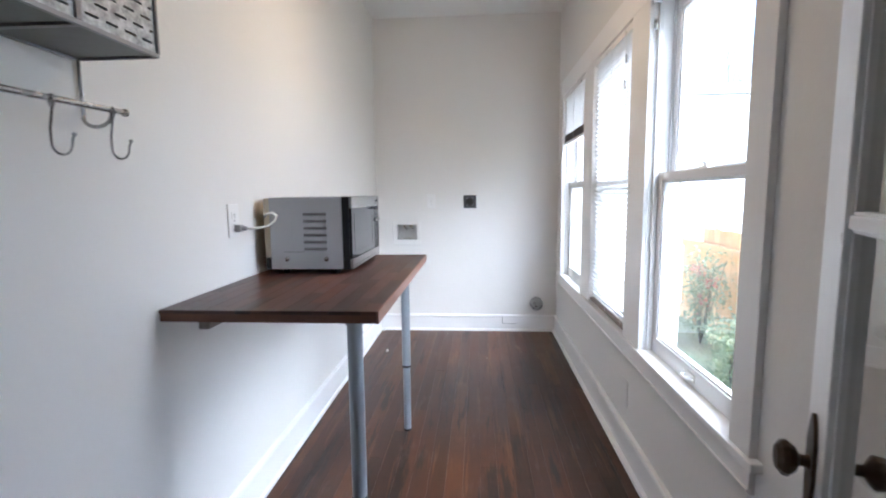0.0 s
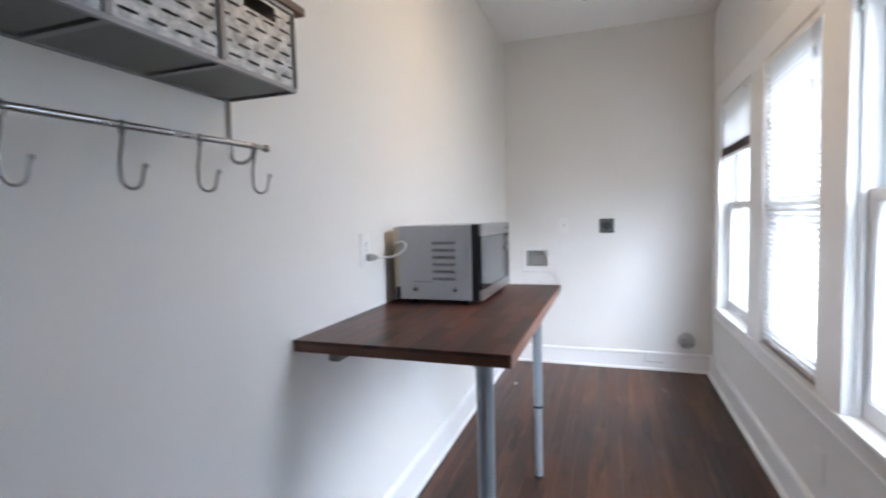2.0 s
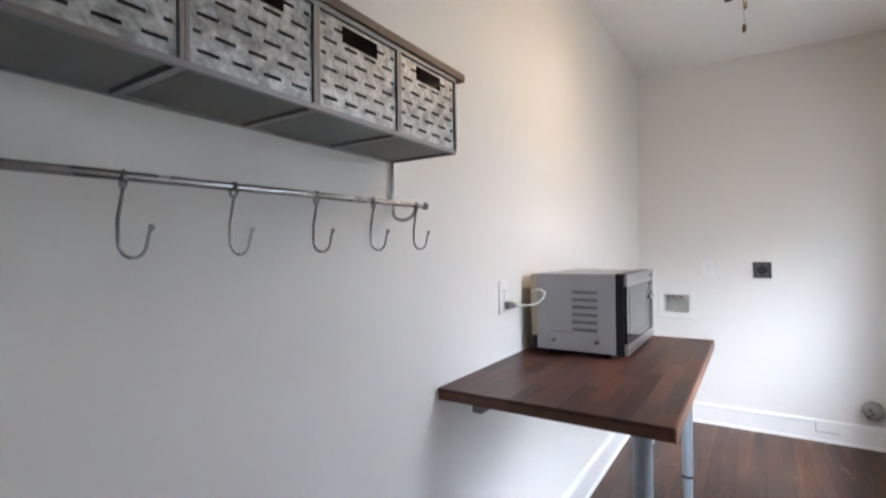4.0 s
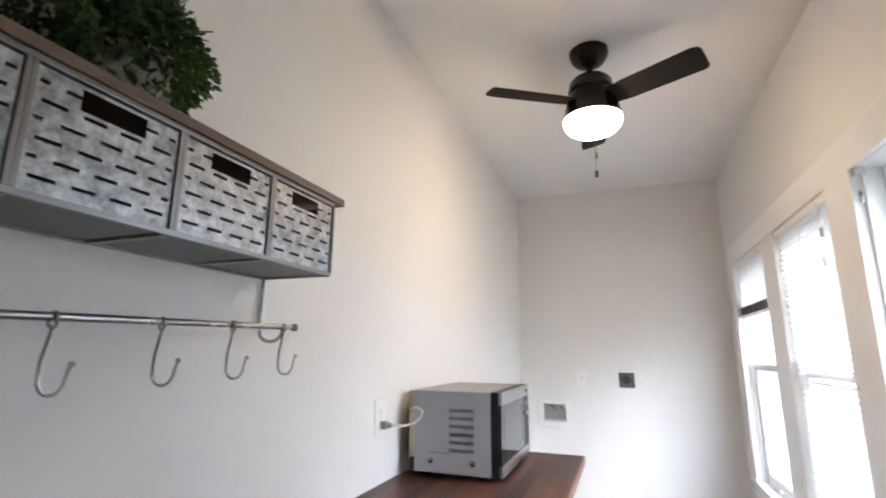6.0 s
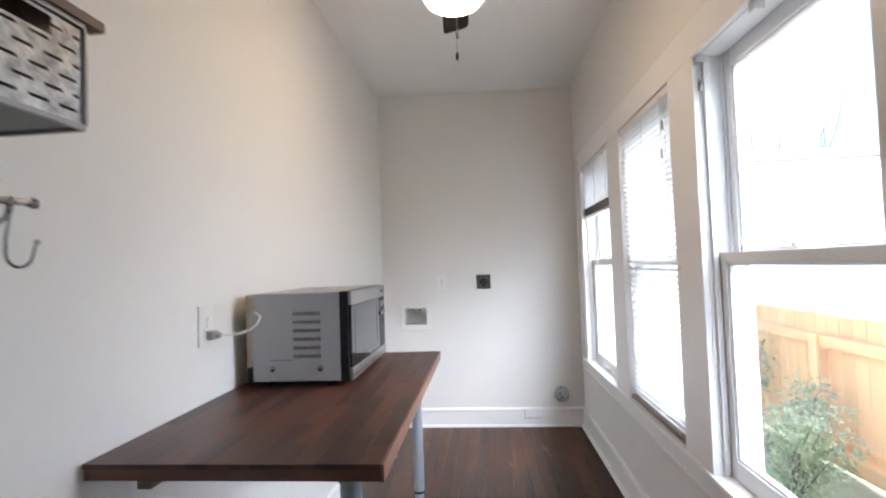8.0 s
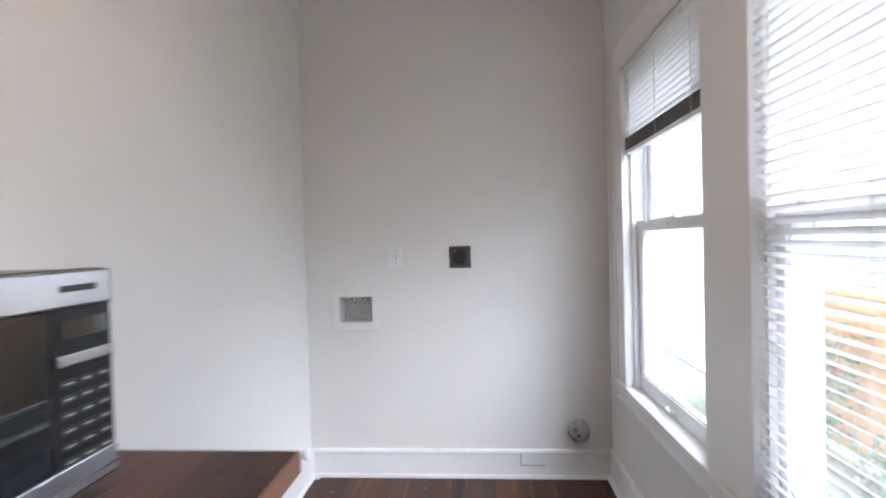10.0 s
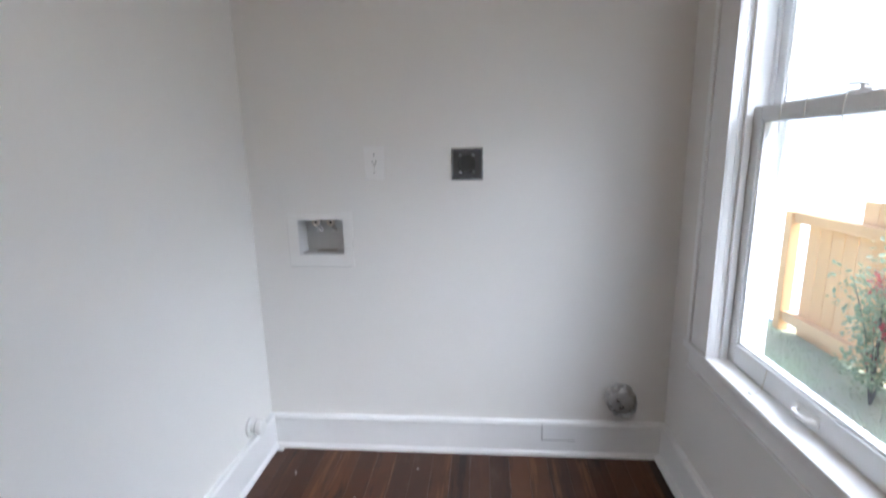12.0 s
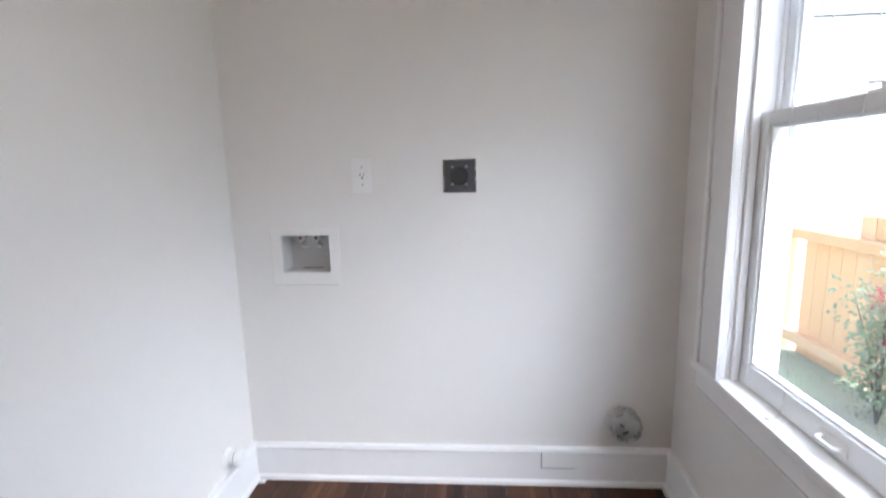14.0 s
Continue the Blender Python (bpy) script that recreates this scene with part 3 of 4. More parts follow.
part("back_foot", B(0.045, MX0, MY0 + 0.005, MY0 + 0.04, 0.918, 0.965, 0.003), BLACKPLASTIC, mw)
front = part("front_frame", B(MX1, MX1 + 0.0280, MY0 + 0.001, MY1, MZ0 - 0.002, MZ1 + 0.001, 0.003), BLACKPLASTIC, mw, "black front frame")
part("top_trim", B(MX1 + 0.0280, MX1 + 0.0400, MY0 + 0.004, MY1 - 0.002, MZ1 - 0.046, MZ1, 0.003), STEEL, front, "brushed stainless strip")
part("bottom_trim", B(MX1 + 0.0280, MX1 + 0.0400, MY0 + 0.004, MY1 - 0.002, MZ0, MZ0 + 0.040, 0.003), STEEL, front, "brushed stainless strip")
dw = part("oven_door", B(MX1 + 0.0280, MX1 + 0.0380, MY0 + 0.004, MY1 - 0.100, MZ0 + 0.0405, MZ1 - 0.0465, 0.002), BLACKGLASS, mw, "black glass oven door")
bm = bmesh.new()
for q in ((MY0 + 0.045, MY0 + 0.049, 0.985, 1.135), (MY1 - 0.147, MY1 - 0.143, 0.985, 1.135), (MY0 + 0.045, MY1 - 0.143, 1.135, 1.139), (MY0 + 0.045, MY1 - 0.143, 0.981, 0.985)):
    box(bm, MX1 + 0.0380, MX1 + 0.0386, *q)
part("window_border", bm, BLACKGLASS, dw)
cp = part("control_panel", B(MX1 + 0.0280, MX1 + 0.0380, MY1 - 0.097, MY1 - 0.004, MZ0 + 0.0405, MZ1 - 0.0465, 0.002), BLACKPLASTIC, mw, "black control panel")
part("display", B(MX1 + 0.0380, MX1 + 0.0388, MY1 - 0.087, MY1 - 0.014, 1.118, 1.142), BLACKGLASS, cp)
part("open_button", B(MX1 + 0.0380, MX1 + 0.0440, MY1 - 0.094, MY1 - 0.006, 1.085, 1.100, 0.002), STEEL, cp, "stainless bar button")
for r in range(6):
    for c in range(3):
        ya = MY1 - 0.088 + c * 0.028
        za = 1.068 - r * 0.0195
        part("button", B(MX1 + 0.0380, MX1 + 0.0395, ya, ya + 0.022, za - 0.010, za, 0.001), DARKSLOT, cp)
        part("button_mark", B(MX1 + 0.0395, MX1 + 0.0399, ya + 0.005, ya + 0.017, za - 0.0065, za - 0.0040), GREYPRINT, cp)
part("badge", B(MX1 + 0.0400, MX1 + 0.0405, MY1 - 0.084, MY1 - 0.030, MZ1 - 0.026, MZ1 - 0.018), DARKSLOT, front, "plain dark maker's mark")
for fx in (0.11, 0.32):
    for fy in (MY0 + 0.05, MY1 - 0.05):
        part("foot", lathe(bmesh.new(), [(0.012, TZ1), (0.014, MZ0)], (fx, fy, 0), n=14), BLACKPLASTIC, mw)
# power cord
cord = thing("power_cord", (0.020, 2.123, 1.086), "pale grey power cord plugged into the wall outlet", "cord")
bm = tube(bmesh.new(), [(0.030, 2.119, 1.094), (0.035, 2.121, 1.095), (0.060, 2.126, 1.093), (0.088, 2.141, 1.093), (0.112, 2.160, 1.101), (0.128, 2.180, 1.118), (0.126, 2.202, 1.136), (0.102, 2.220, 1.146), (0.075, 2.238, 1.142), (0.052, 2.263, 1.134), (0.040, 2.287, 1.126)], 0.0042, n=10)
part("cable", bm, CORD, cord, smooth=True)
bm = B(0.009, 0.032, 2.103, 2.133, 1.081, 1.107, 0.005)
lathe(bm, [(0.010, 0.0), (0.007, 0.018)], (0.030, 2.119, 1.094), axis="x", n=12)
part("plug", bm, PLUGGREY, cord, "grey moulded plug")


# ---- outlets ----
def outlet(name, c, normal, label, two=True):
    """A wall plate with receptacles; normal is 'x' (left wall) or 'y' (end wall)."""
    w, h = 0.0365, 0.060
    ob = thing(name, c, label, "outlet")

    def bx(u0, u1, d0, d1, z0, z1, bev=0.0):
        if normal == "x":
            return B(c[0] + d0, c[0] + d1, c[1] + u0, c[1] + u1, c[2] + z0, c[2] + z1, bev)
        if normal == "-x":
            return B(c[0] - d1, c[0] - d0, c[1] + u0, c[1] + u1, c[2] + z0, c[2] + z1, bev)
        return B(c[0] + u0, c[0] + u1, c[1] - d1, c[1] - d0, c[2] + z0, c[2] + z1, bev)

    part("plate", bx(-w, w, 0.0, 0.006, -h, h, 0.0025), PLASTIC, ob, "white plastic plate")
    if two:
        for dz in (-0.0195, 0.0195):
            r = part("receptacle", bx(-0.0165, 0.0165, 0.006, 0.0075, dz - 0.0135, dz + 0.0135, 0.001), PLASTIC, ob)
            for du in (-0.0065, 0.0065):
                part("slot", bx(du - 0.001, du + 0.001, 0.0075, 0.0078, dz - 0.001, dz + 0.006), DARKSLOT, r)
            part("slot", bx(-0.0022, 0.0022, 0.0075, 0.0078, dz - 0.009, dz - 0.005), DARKSLOT, r)
        part("screw", bx(-0.0025, 0.0025, 0.006, 0.0072, -0.0025, 0.0025, 0.0005), CHROME, ob)
    else:
        r = part("receptacle", bx(-0.0165, 0.0165, 0.006, 0.0075, -0.016, 0.016, 0.001), PLASTIC, ob)
        for du in (-0.0065, 0.0065):
            part("slot", bx(du - 0.0012, du + 0.0012, 0.0075, 0.0078, 0.001, 0.009), DARKSLOT, r)
        part("slot", bx(-0.0026, 0.0026, 0.0075, 0.0078, -0.010, -0.004), DARKSLOT, r)
        for dz in (-0.030, 0.030):
            part("screw", bx(-0.0022, 0.0022, 0.006, 0.0072, dz - 0.0022, dz + 0.0022, 0.0005), DARKSLOT, ob)
    return ob


outlet("wall_outlet", (0.0, 2.112, 1.122), "x", "white duplex wall outlet beside the microwave")
outlet("wall_outlet", (0.481, WY, 1.146), "y", "white single-receptacle outlet on the end wall", two=False)
bp = thing("blank_wall_plate", (WX, 2.62, 0.29), "blank wall plate painted over in the wall colour", "cover plate")
part("plate", B(WX - 0.006, WX, 2.582, 2.658, 0.228, 0.352, 0.002), WALL, bp)
for z in (0.262, 0.318):
    part("screw", lathe(bmesh.new(), [(0.003, 0.0), (0.002, -0.0015)], (WX - 0.006, 2.62, z), axis="x", n=10), WALL, bp)

# dryer receptacle
dry = thing("dryer_outlet", (0.815, WY, 1.138), "square black dryer receptacle with metal rim", "outlet")
part("rim", B(0.759, 0.871, WY - 0.004, WY, 1.082, 1.195, 0.001), STEEL, dry, "thin metal rim")
part("plate", B(0.765, 0.866, WY - 0.006, WY - 0.004, 1.086, 1.191, 0.0008), DRYPLATE, dry, "black plate")
part("socket", lathe(bmesh.new(), [(0.031, 0.0), (0.031, -0.008), (0.027, -0.010), (0.024, -0.006), (0.001, -0.005)], (0.815, WY - 0.006, 1.138), axis="y", n=28), DARKSLOT, dry, smooth=True)
for du in (-0.011, 0.011):
    part("slot", B(0.815 + du - 0.0015, 0.815 + du + 0.0015, WY - 0.0125, WY - 0.0112, 1.135, 1.148), DARKSLOT, dry)
part("slot", B(0.809, 0.821, WY - 0.0125, WY - 0.0112, 1.125, 1.128), DARKSLOT, dry)
for sx in (0.791, 0.838):
    for sz in (1.109, 1.168):
        part("screw", lathe(bmesh.new(), [(0.0058, 0.0), (0.005, -0.003), (0.001, -0.004)], (sx, WY - 0.006, sz), axis="y", n=12), CHROME, dry, "bright screw", smooth=True)

# washer box
wb = thing("washer_box", (0.265, WY, 0.764), "white recessed washing-machine supply box with two taps", "utility box")
bm = bmesh.new()
OX0, OX1, OZ0, OZ1 = 0.138, 0.386, 0.764, 0.969
box(bm, OX0, HX0, WY - 0.006, WY, OZ0, OZ1)
box(bm, HX1, OX1, WY - 0.006, WY, OZ0, OZ1)
box(bm, HX0, HX1, WY - 0.006, WY, OZ0, HZ0)
box(bm, HX0, HX1, WY - 0.006, WY, HZ1, OZ1)
part("flange", bm, FLANGE, wb, "off-white painted flange")
# grey strips left and below: caulk gap with the flange's shadow line painted in
bm = B(OX0 - 0.0025, OX0, WY - 0.0015, WY, OZ0 - 0.0025, OZ1 - 0.01)
box(bm, OX0, OX1 - 0.01, WY - 0.0015, WY, OZ0 - 0.0025, OZ0)
part("gap", bm, GREYPRINT, wb, "grey caulk joint and shadow line along the flange")
bm = B(HX0, HX1, WY + 0.085, WY + 0.09, HZ0, HZ1)
box(bm, HX0, HX0 + 0.003, WY, WY + 0.085, HZ0, HZ1)
box(bm, HX1 - 0.003, HX1, WY, WY + 0.085, HZ0, HZ1)
box(bm, HX0 + 0.003, HX1 - 0.003, WY, WY + 0.085, HZ0, HZ0 + 0.003)
box(bm, HX0 + 0.003, HX1 - 0.003, WY, WY + 0.085, HZ1 - 0.003, HZ1)
part("liner", bm, BOXGREY, wb, "grey-white box liner")
part("stain", B(HX0 + 0.05, HX1 - 0.05, WY + 0.050, WY + 0.083, HZ0 + 0.003, HZ0 + 0.0036), RUST, wb, "rust stain on the box floor")
for vx in (0.235, 0.293):
    v = part("tap", tube(bmesh.new(), [(vx, WY + 0.085, 0.928), (vx, WY + 0.040, 0.928)], 0.008, n=14), CHROME, wb, "chrome hose tap", smooth=True)
    part("tap_end", lathe(bmesh.new(), [(0.0065, -0.006), (0.0065, -0.016), (0.0085, -0.019), (0.0130, -0.019), (0.0145, -0.014), (0.0145, 0.0), (0.008, 0.0)], (vx, WY + 0.040, 0.928), axis="y", n=20), TAPEND, v, "pale round tap end", smooth=True)
    part("tap_hole", lathe(bmesh.new(), [(0.0064, -0.008), (0.0005, -0.008)], (vx, WY + 0.040, 0.928), axis="y", n=16), DARKSLOT, v)
    part("spout", tube(bmesh.new(), [(vx + 0.006, WY + 0.050, 0.916), (vx + 0.010, WY + 0.030, 0.909), (vx + 0.019, WY + 0.022, 0.908), (vx + 0.026, WY + 0.022, 0.898)], 0.0052, n=12), CHROME, v, smooth=True)
    part("tap_handle", tube(bmesh.new(), [(vx + 0.004, WY + 0.026, 0.897), (vx + 0.028, WY + 0.026, 0.897)], 0.0036, n=8), PLASTIC, v)

# floor vent plate let into the baseboard
vp = thing("baseboard_cover_plate", (1.163, WY - 0.016, 0.068), "white painted cover plate set in the baseboard", "cover plate")
part("plate", B(1.100, 1.228, WY - 0.0195, WY - 0.0162, 0.066, 0.138, 0.0008), TRIM, vp)
bm = B(1.097, 1.0995, WY - 0.0175, WY - 0.0162, 0.063, 0.138)
box(bm, 1.0995, 1.226, WY - 0.0175, WY - 0.0162, 0.063, 0.0655)
part("gap", bm, DARKSLOT, vp, "dark gap along its edge")

# dryer vent: crushed foil stub
dv = thing("dryer_vent_pipe", (1.39, WY, 0.248), "crumpled foil dryer vent stub low on the end wall", "vent pipe")
bm = lathe(bmesh.new(), [(0.056, 0.0), (0.055, -0.02), (0.050, -0.035), (0.053, -0.05), (0.048, -0.062), (0.046, -0.05), (0.044, -0.02), (0.040, 0.0)], (1.390, WY, 0.248), axis="y", n=30)
rg = random.Random(3)
for v in bm.verts:
    v.co += Vector((rg.uniform(-1, 1), rg.uniform(-1, 1), rg.uniform(-1, 1))) * 0.0058
part("sleeve", bm, DUCT, dv, "crumpled foil sleeve")
part("inner_cap", lathe(bmesh.new(), [(0.0445, -0.010), (0.0445, -0.050), (0.034, -0.056), (0.002, -0.053)], (1.392, WY, 0.251), axis="y", n=24), DUCT, dv, "grey foil plug in the pipe", smooth=True)
part("clamp", lathe(bmesh.new(), [(0.0535, -0.036), (0.0535, -0.044), (0.050, -0.044), (0.050, -0.036)], (1.390, WY, 0.248), axis="y", n=28), CHROME, dv)

# capped drain on the left wall
dc = thing("capped_pipe", (0.0, 4.42, 0.195), "white capped pipe stub above the baseboard", "pipe")
part("collar", lathe(bmesh.new(), [(0.034, 0.0), (0.034, 0.008), (0.028, 0.012)], (0.0, 4.415, 0.192), axis="x", n=24), PLASTIC, dc, smooth=True)
part("stub", lathe(bmesh.new(), [(0.022, 0.010), (0.022, 0.032), (0.029, 0.033), (0.029, 0.050), (0.025, 0.054), (0.004, 0.055)], (0.0, 4.415, 0.192), axis="x", n=24), PLASTIC, dc, smooth=True)
part("ring", lathe(bmesh.new(), [(0.0225, 0.026), (0.0235, 0.027), (0.0235, 0.031), (0.0225, 0.032)], (0.0, 4.415, 0.192), axis="x", n=24), GREYPRINT, dc)

# ---- wall shelf with bins, rod and hooks ----
SY0, SY1, SX, SZ0, SZ1 = 0.644, 1.480, 0.193, 1.516, 1.682
shelf = thing("wall_shelf", (0.0, 1.06, SZ0), "wall shelf with dark steel cubbies and brown wooden top", "shelf")
part("top_board", B(0.002, SX + 0.006, SY0 - 0.03, SY1 + 0.034, SZ1 + 0.0045, SZ1 + 0.022, 0.002), SHELFWOOD, shelf, "brown wooden top board")
r = 0.0045
cells = [SY0 + 0.209 * i for i in range(5)]
for x in (0.006, SX - 0.004):
    for z in (SZ0, SZ1):
        part("long_rail", B(x - r, x + r, SY0, SY1, z - r, z + r, 0.001), FRAMESTEEL, shelf)
for i, y in enumerate(cells):
    for x in (0.006, SX - 0.004):
        for dy in ((0,) if i in (0, 4) else (-0.0034, 0.0034)):
            part("upright", B(x - r, x + r, y + dy - r * 0.72, y + dy + r * 0.72, SZ0 + r, SZ1 - r, 0.001), FRAMESTEEL, shelf)
    for z in (SZ0,):
        for dy in ((0,) if i in (0, 4) else (-0.0034, 0.0034)):
            part("cross_bar", B(0.006 + r, SX - 0.004 - r, y + dy - r * 0.72, y + dy + r * 0.72, z - r, z + r), FRAMESTEEL, shelf)
    part("divider", B(0.012, SX - 0.010, y - 0.001, y + 0.001, SZ0 + r, SZ1 - r), FRAMESTEEL, shelf)
for a, b in zip(cells, cells[1:]):
    part("bottom_plate", B(0.012, SX - 0.010, a + 0.013, b - 0.013, SZ0 - 0.001, SZ0 + 0.001), DULLSHADED, shelf, "grey sheet-metal bottom")


def bin_front(bm, y0, y1, z0, z1, x):
    """A sheet with six staggered rows of slots and a hand hole."""
    holes = []
    pitch = (y1 - y0) / 4
    rp = (z1 - z0 - 0.036) / 5
    for i in range(6):
        zc = z1 - 0.018 - i * rp
        for j in range(5):
            yc = y0 + pitch * (j + (0.5 if i % 2 else 0.0))
            a, b = max(yc - 0.0150, y0 + 0.004), min(yc + 0.0150, y1 - 0.004)
            if b - a > 0.006:
                holes.append((a, b, zc - 0.0026, zc + 0.0026))
    ym = (y0 + y1) / 2
    holes.append((ym - 0.045, ym + 0.045, z1 - 0.034, z1 - 0.005))
    ys = sorted({y0, y1, *[h for q in holes for h in q[:2]]})
    zs = sorted({z0, z1, *[h for q in holes for h in q[2:]]})
    verts = {}
    for a, b in zip(ys, ys[1:]):
        for c, d in zip(zs, zs[1:]):
            u, w = (a + b) / 2, (c + d) / 2
            if any(q[0] < u < q[1] and q[2] < w < q[3] for q in holes):
                continue
            f = []
            for p in ((a, c), (b, c), (b, d), (a, d)):
                if p not in verts:
                    verts[p] = bm.verts.new((x, *p))
                f.append(verts[p])
            bm.faces.new(f)
    bm.normal_update()
    bmesh.ops.solidify(bm, geom=bm.faces[:], thickness=0.0012)
    return bm


for a, b in zip(cells, cells[1:]):
    y0, y1 = a + (0.005 if a == cells[0] else 0.0078), b - (0.005 if b == cells[-1] else 0.0078)
    bn = thing("metal_bin", ((SX) / 2, (a + b) / 2, SZ0 + r), "galvanized metal bin with slotted front and hand hole, in the shelf", "bin", group="bins in the wall shelf")
    z0, z1 = SZ0 + r + 0.001, SZ1 - 0.007
    part("front", bin_front(bmesh.new(), y0, y1, z0, z1, SX - 0.004), GALV, bn, "slotted mottled zinc front")
    # sides, back and base darker than the front: inner shade is in the colour
    part("side", B(0.020, SX - 0.006, y0, y0 + 0.0012, z0, z1), DULLSHADED, bn)
    part("side", B(0.020, SX - 0.006, y1 - 0.0012, y1, z0, z1), DULLSHADED, bn)
    part("back", B(0.018, 0.0195, y0, y1, z0, z1), DULLSHADED, bn)
    part("base", B(0.020, SX - 0.006, y0 + 0.002, y1 - 0.002, z0, z0 + 0.0012), DULLSHADED, bn)

RX, RZ = 0.111, 1.392
bm = tube(bmesh.new(), [(RX, 0.66, RZ - 0.011), (RX, 1.461, RZ + 0.004)], 0.0062, n=14)
rod = part("rod", bm, RODSTEEL, shelf, "round steel rod", smooth=True)
for y, s in ((0.66, -1), (1.461, 1)):
    part("rod_end", lathe(bmesh.new(), [(0.0055, 0), (0.0055, 0.004 * s), (0.0088, 0.006 * s), (0.0088, 0.011 * s), (0.005, 0.013 * s)], (RX, y, RZ + (0.004 if s > 0 else -0.011)), axis="y", n=14), RODSTEEL, rod, smooth=True)
for ay in (SY0 + 0.006, SY1 - 0.004):
    pts = [Vector((0.007, ay, SZ0)), Vector((0.007, ay, RZ + 0.03)), Vector((0.010, ay - 0.001, RZ + 0.005))]
    for i in range(1, 13):
        a = math.pi + i * math.pi / 12
        s = i / 12
        pts.append(Vector((0.063 + 0.053 * math.cos(a), ay - 0.055 * s, RZ + 0.004 + 0.032 * math.sin(a))))
    part("rod_arm", tube(bmesh.new(), pts, 0.0042, n=8), RODSTEEL, shelf, "bent steel arm", smooth=True)

hook_at = [1.432, 1.285, 1.132, 0.970, 0.820]
hook = thing("s_hook", (RX, 0, RZ), "thin steel hook hanging on the rod", "hook", group="hooks on the rod")
ring = part("ring", tube(bmesh.new(), arc((RX, 0, RZ - 0.004), 0.0105, 0, 345, "xz", 18), 0.0026, n=7), RODSTEEL, hook, smooth=True)
pts = [Vector((RX, 0.000, RZ - 0.016)), Vector((RX, -0.002, RZ - 0.030)), Vector((RX, -0.006, RZ - 0.055)), Vector((RX, -0.006, RZ - 0.078))]
pts += [Vector((RX, 0.010 - 0.016 * math.cos(radians(a)), RZ - 0.080 - 0.021 * math.sin(radians(a)))) for a in range(0, 181, 15)]
pts += [Vector((RX, 0.028, RZ - 0.070)), Vector((RX, 0.031, RZ - 0.063))]
part("wire", tube(bmesh.new(), pts, 0.0024, n=7), RODSTEEL, hook, smooth=True)
part("tip", lathe(bmesh.new(), [(0.002, -0.004), (0.004, -0.002), (0.004, 0.002), (0.002, 0.004)], (RX, 0.031, RZ - 0.062), n=10), RODSTEEL, hook, smooth=True)
for i, y in enumerate(hook_at[1:]):
    copy_thing(hook, pose(RX, y, RZ + (y - 1.25) * 0.020, 0, 0, (-30, -22, -4, -10)[i]))
hook.matrix_basis = pose(RX, hook_at[0], RZ + 0.003, 0, 0, -35)


# ---- foliage ----
def leaves(bm, rand, center, radii, n, size, droop=0.0, shell=0.45, lo=-1.0):
    """Many small folded leaves in an uneven ellipsoid."""
    c = Vector(center)
    lumps = [Vector((rand.uniform(-1, 1), rand.uniform(-1, 1), rand.uniform(-0.6, 1))) for _ in range(9)]
    made = 0
    while made < n:
        v = Vector((rand.gauss(0, 1), rand.gauss(0, 1), rand.gauss(0, 1)))
        if v.length < 0.01:
            continue
        v.normalize()
        bulge = 0.78 + 0.30 * max(v.dot(l.normalized()) ** 5 if v.dot(l) > 0 else 0 for l in lumps)
        k = bulge * (shell + (1 - shell) * rand.random() ** 0.6)
        p = c + Vector((v.x * radii[0], v.y * radii[1], v.z * radii[2])) * k
        if v.z < lo:
            continue
        d = (v + Vector((rand.uniform(-1, 1), rand.uniform(-1, 1), rand.uniform(-1, 0.6) - droop)) * 0.9).normalized()
        s = size * rand.uniform(0.6, 1.25)
        w = d.cross(Vector((rand.uniform(-1, 1), rand.uniform(-1, 1), rand.uniform(-1, 1))))
        if w.length < 0.05:
            continue
        w.normalize()
        nrm = d.cross(w)
        a, b = bm.verts.new(p), bm.verts.new(p + d * s + nrm * s * 0.1)
        l, r2 = bm.verts.new(p + d * s * 0.5 + w * s * 0.27 + nrm * s * 0.12), bm.verts.new(p + d * s * 0.5 - w * s * 0.27 + nrm * s * 0.12)
        bm.faces.new((a, l, b))
        bm.faces.new((a, b, r2))
        made += 1
    return bm


rp = random.Random(11)
plant = thing("potted_plant", (0.115, 1.01, SZ1 + 0.022), "bushy green artificial boxwood plant standing on the shelf", "plant")
part("pot", lathe(bmesh.new(), [(0.052, 0.0), (0.062, 0.02), (0.066, 0.085), (0.070, 0.09), (0.064, 0.092), (0.05, 0.080)], (0.115, 1.01, SZ1 + 0.022), n=26), POT, plant, "pale round pot", smooth=True)
bm = leaves(bmesh.new(), rp, (0.118, 0.89, 1.90), (0.125, 0.19, 0.17), 6200, 0.018, shell=0.55, lo=-0.9)
leaves(bm, rp, (0.122, 1.02, 1.81), (0.105, 0.125, 0.112), 3600, 0.017, droop=0.4, shell=0.5)
ob = part("foliage", bm, LEAF, plant, "small glossy green leaves")
ob["kind"] = "stuff"
bm = bmesh.new()
for i in range(40):
    a, b = rp.uniform(0, 6.28), rp.uniform(0.04, 0.13)
    e = Vector((0.115 + 0.8 * b * math.cos(a), 1.01 + b * math.sin(a) * 1.3, SZ1 + 0.022 + rp.uniform(0.08, 0.17)))
    s = Vector((0.115, 1.01, SZ1 + 0.10))
    tube(bm, [s, (s + e) / 2 + Vector((0, 0, 0.03)), e], 0.0016, n=4)
part("stems", bm, BARK, plant)

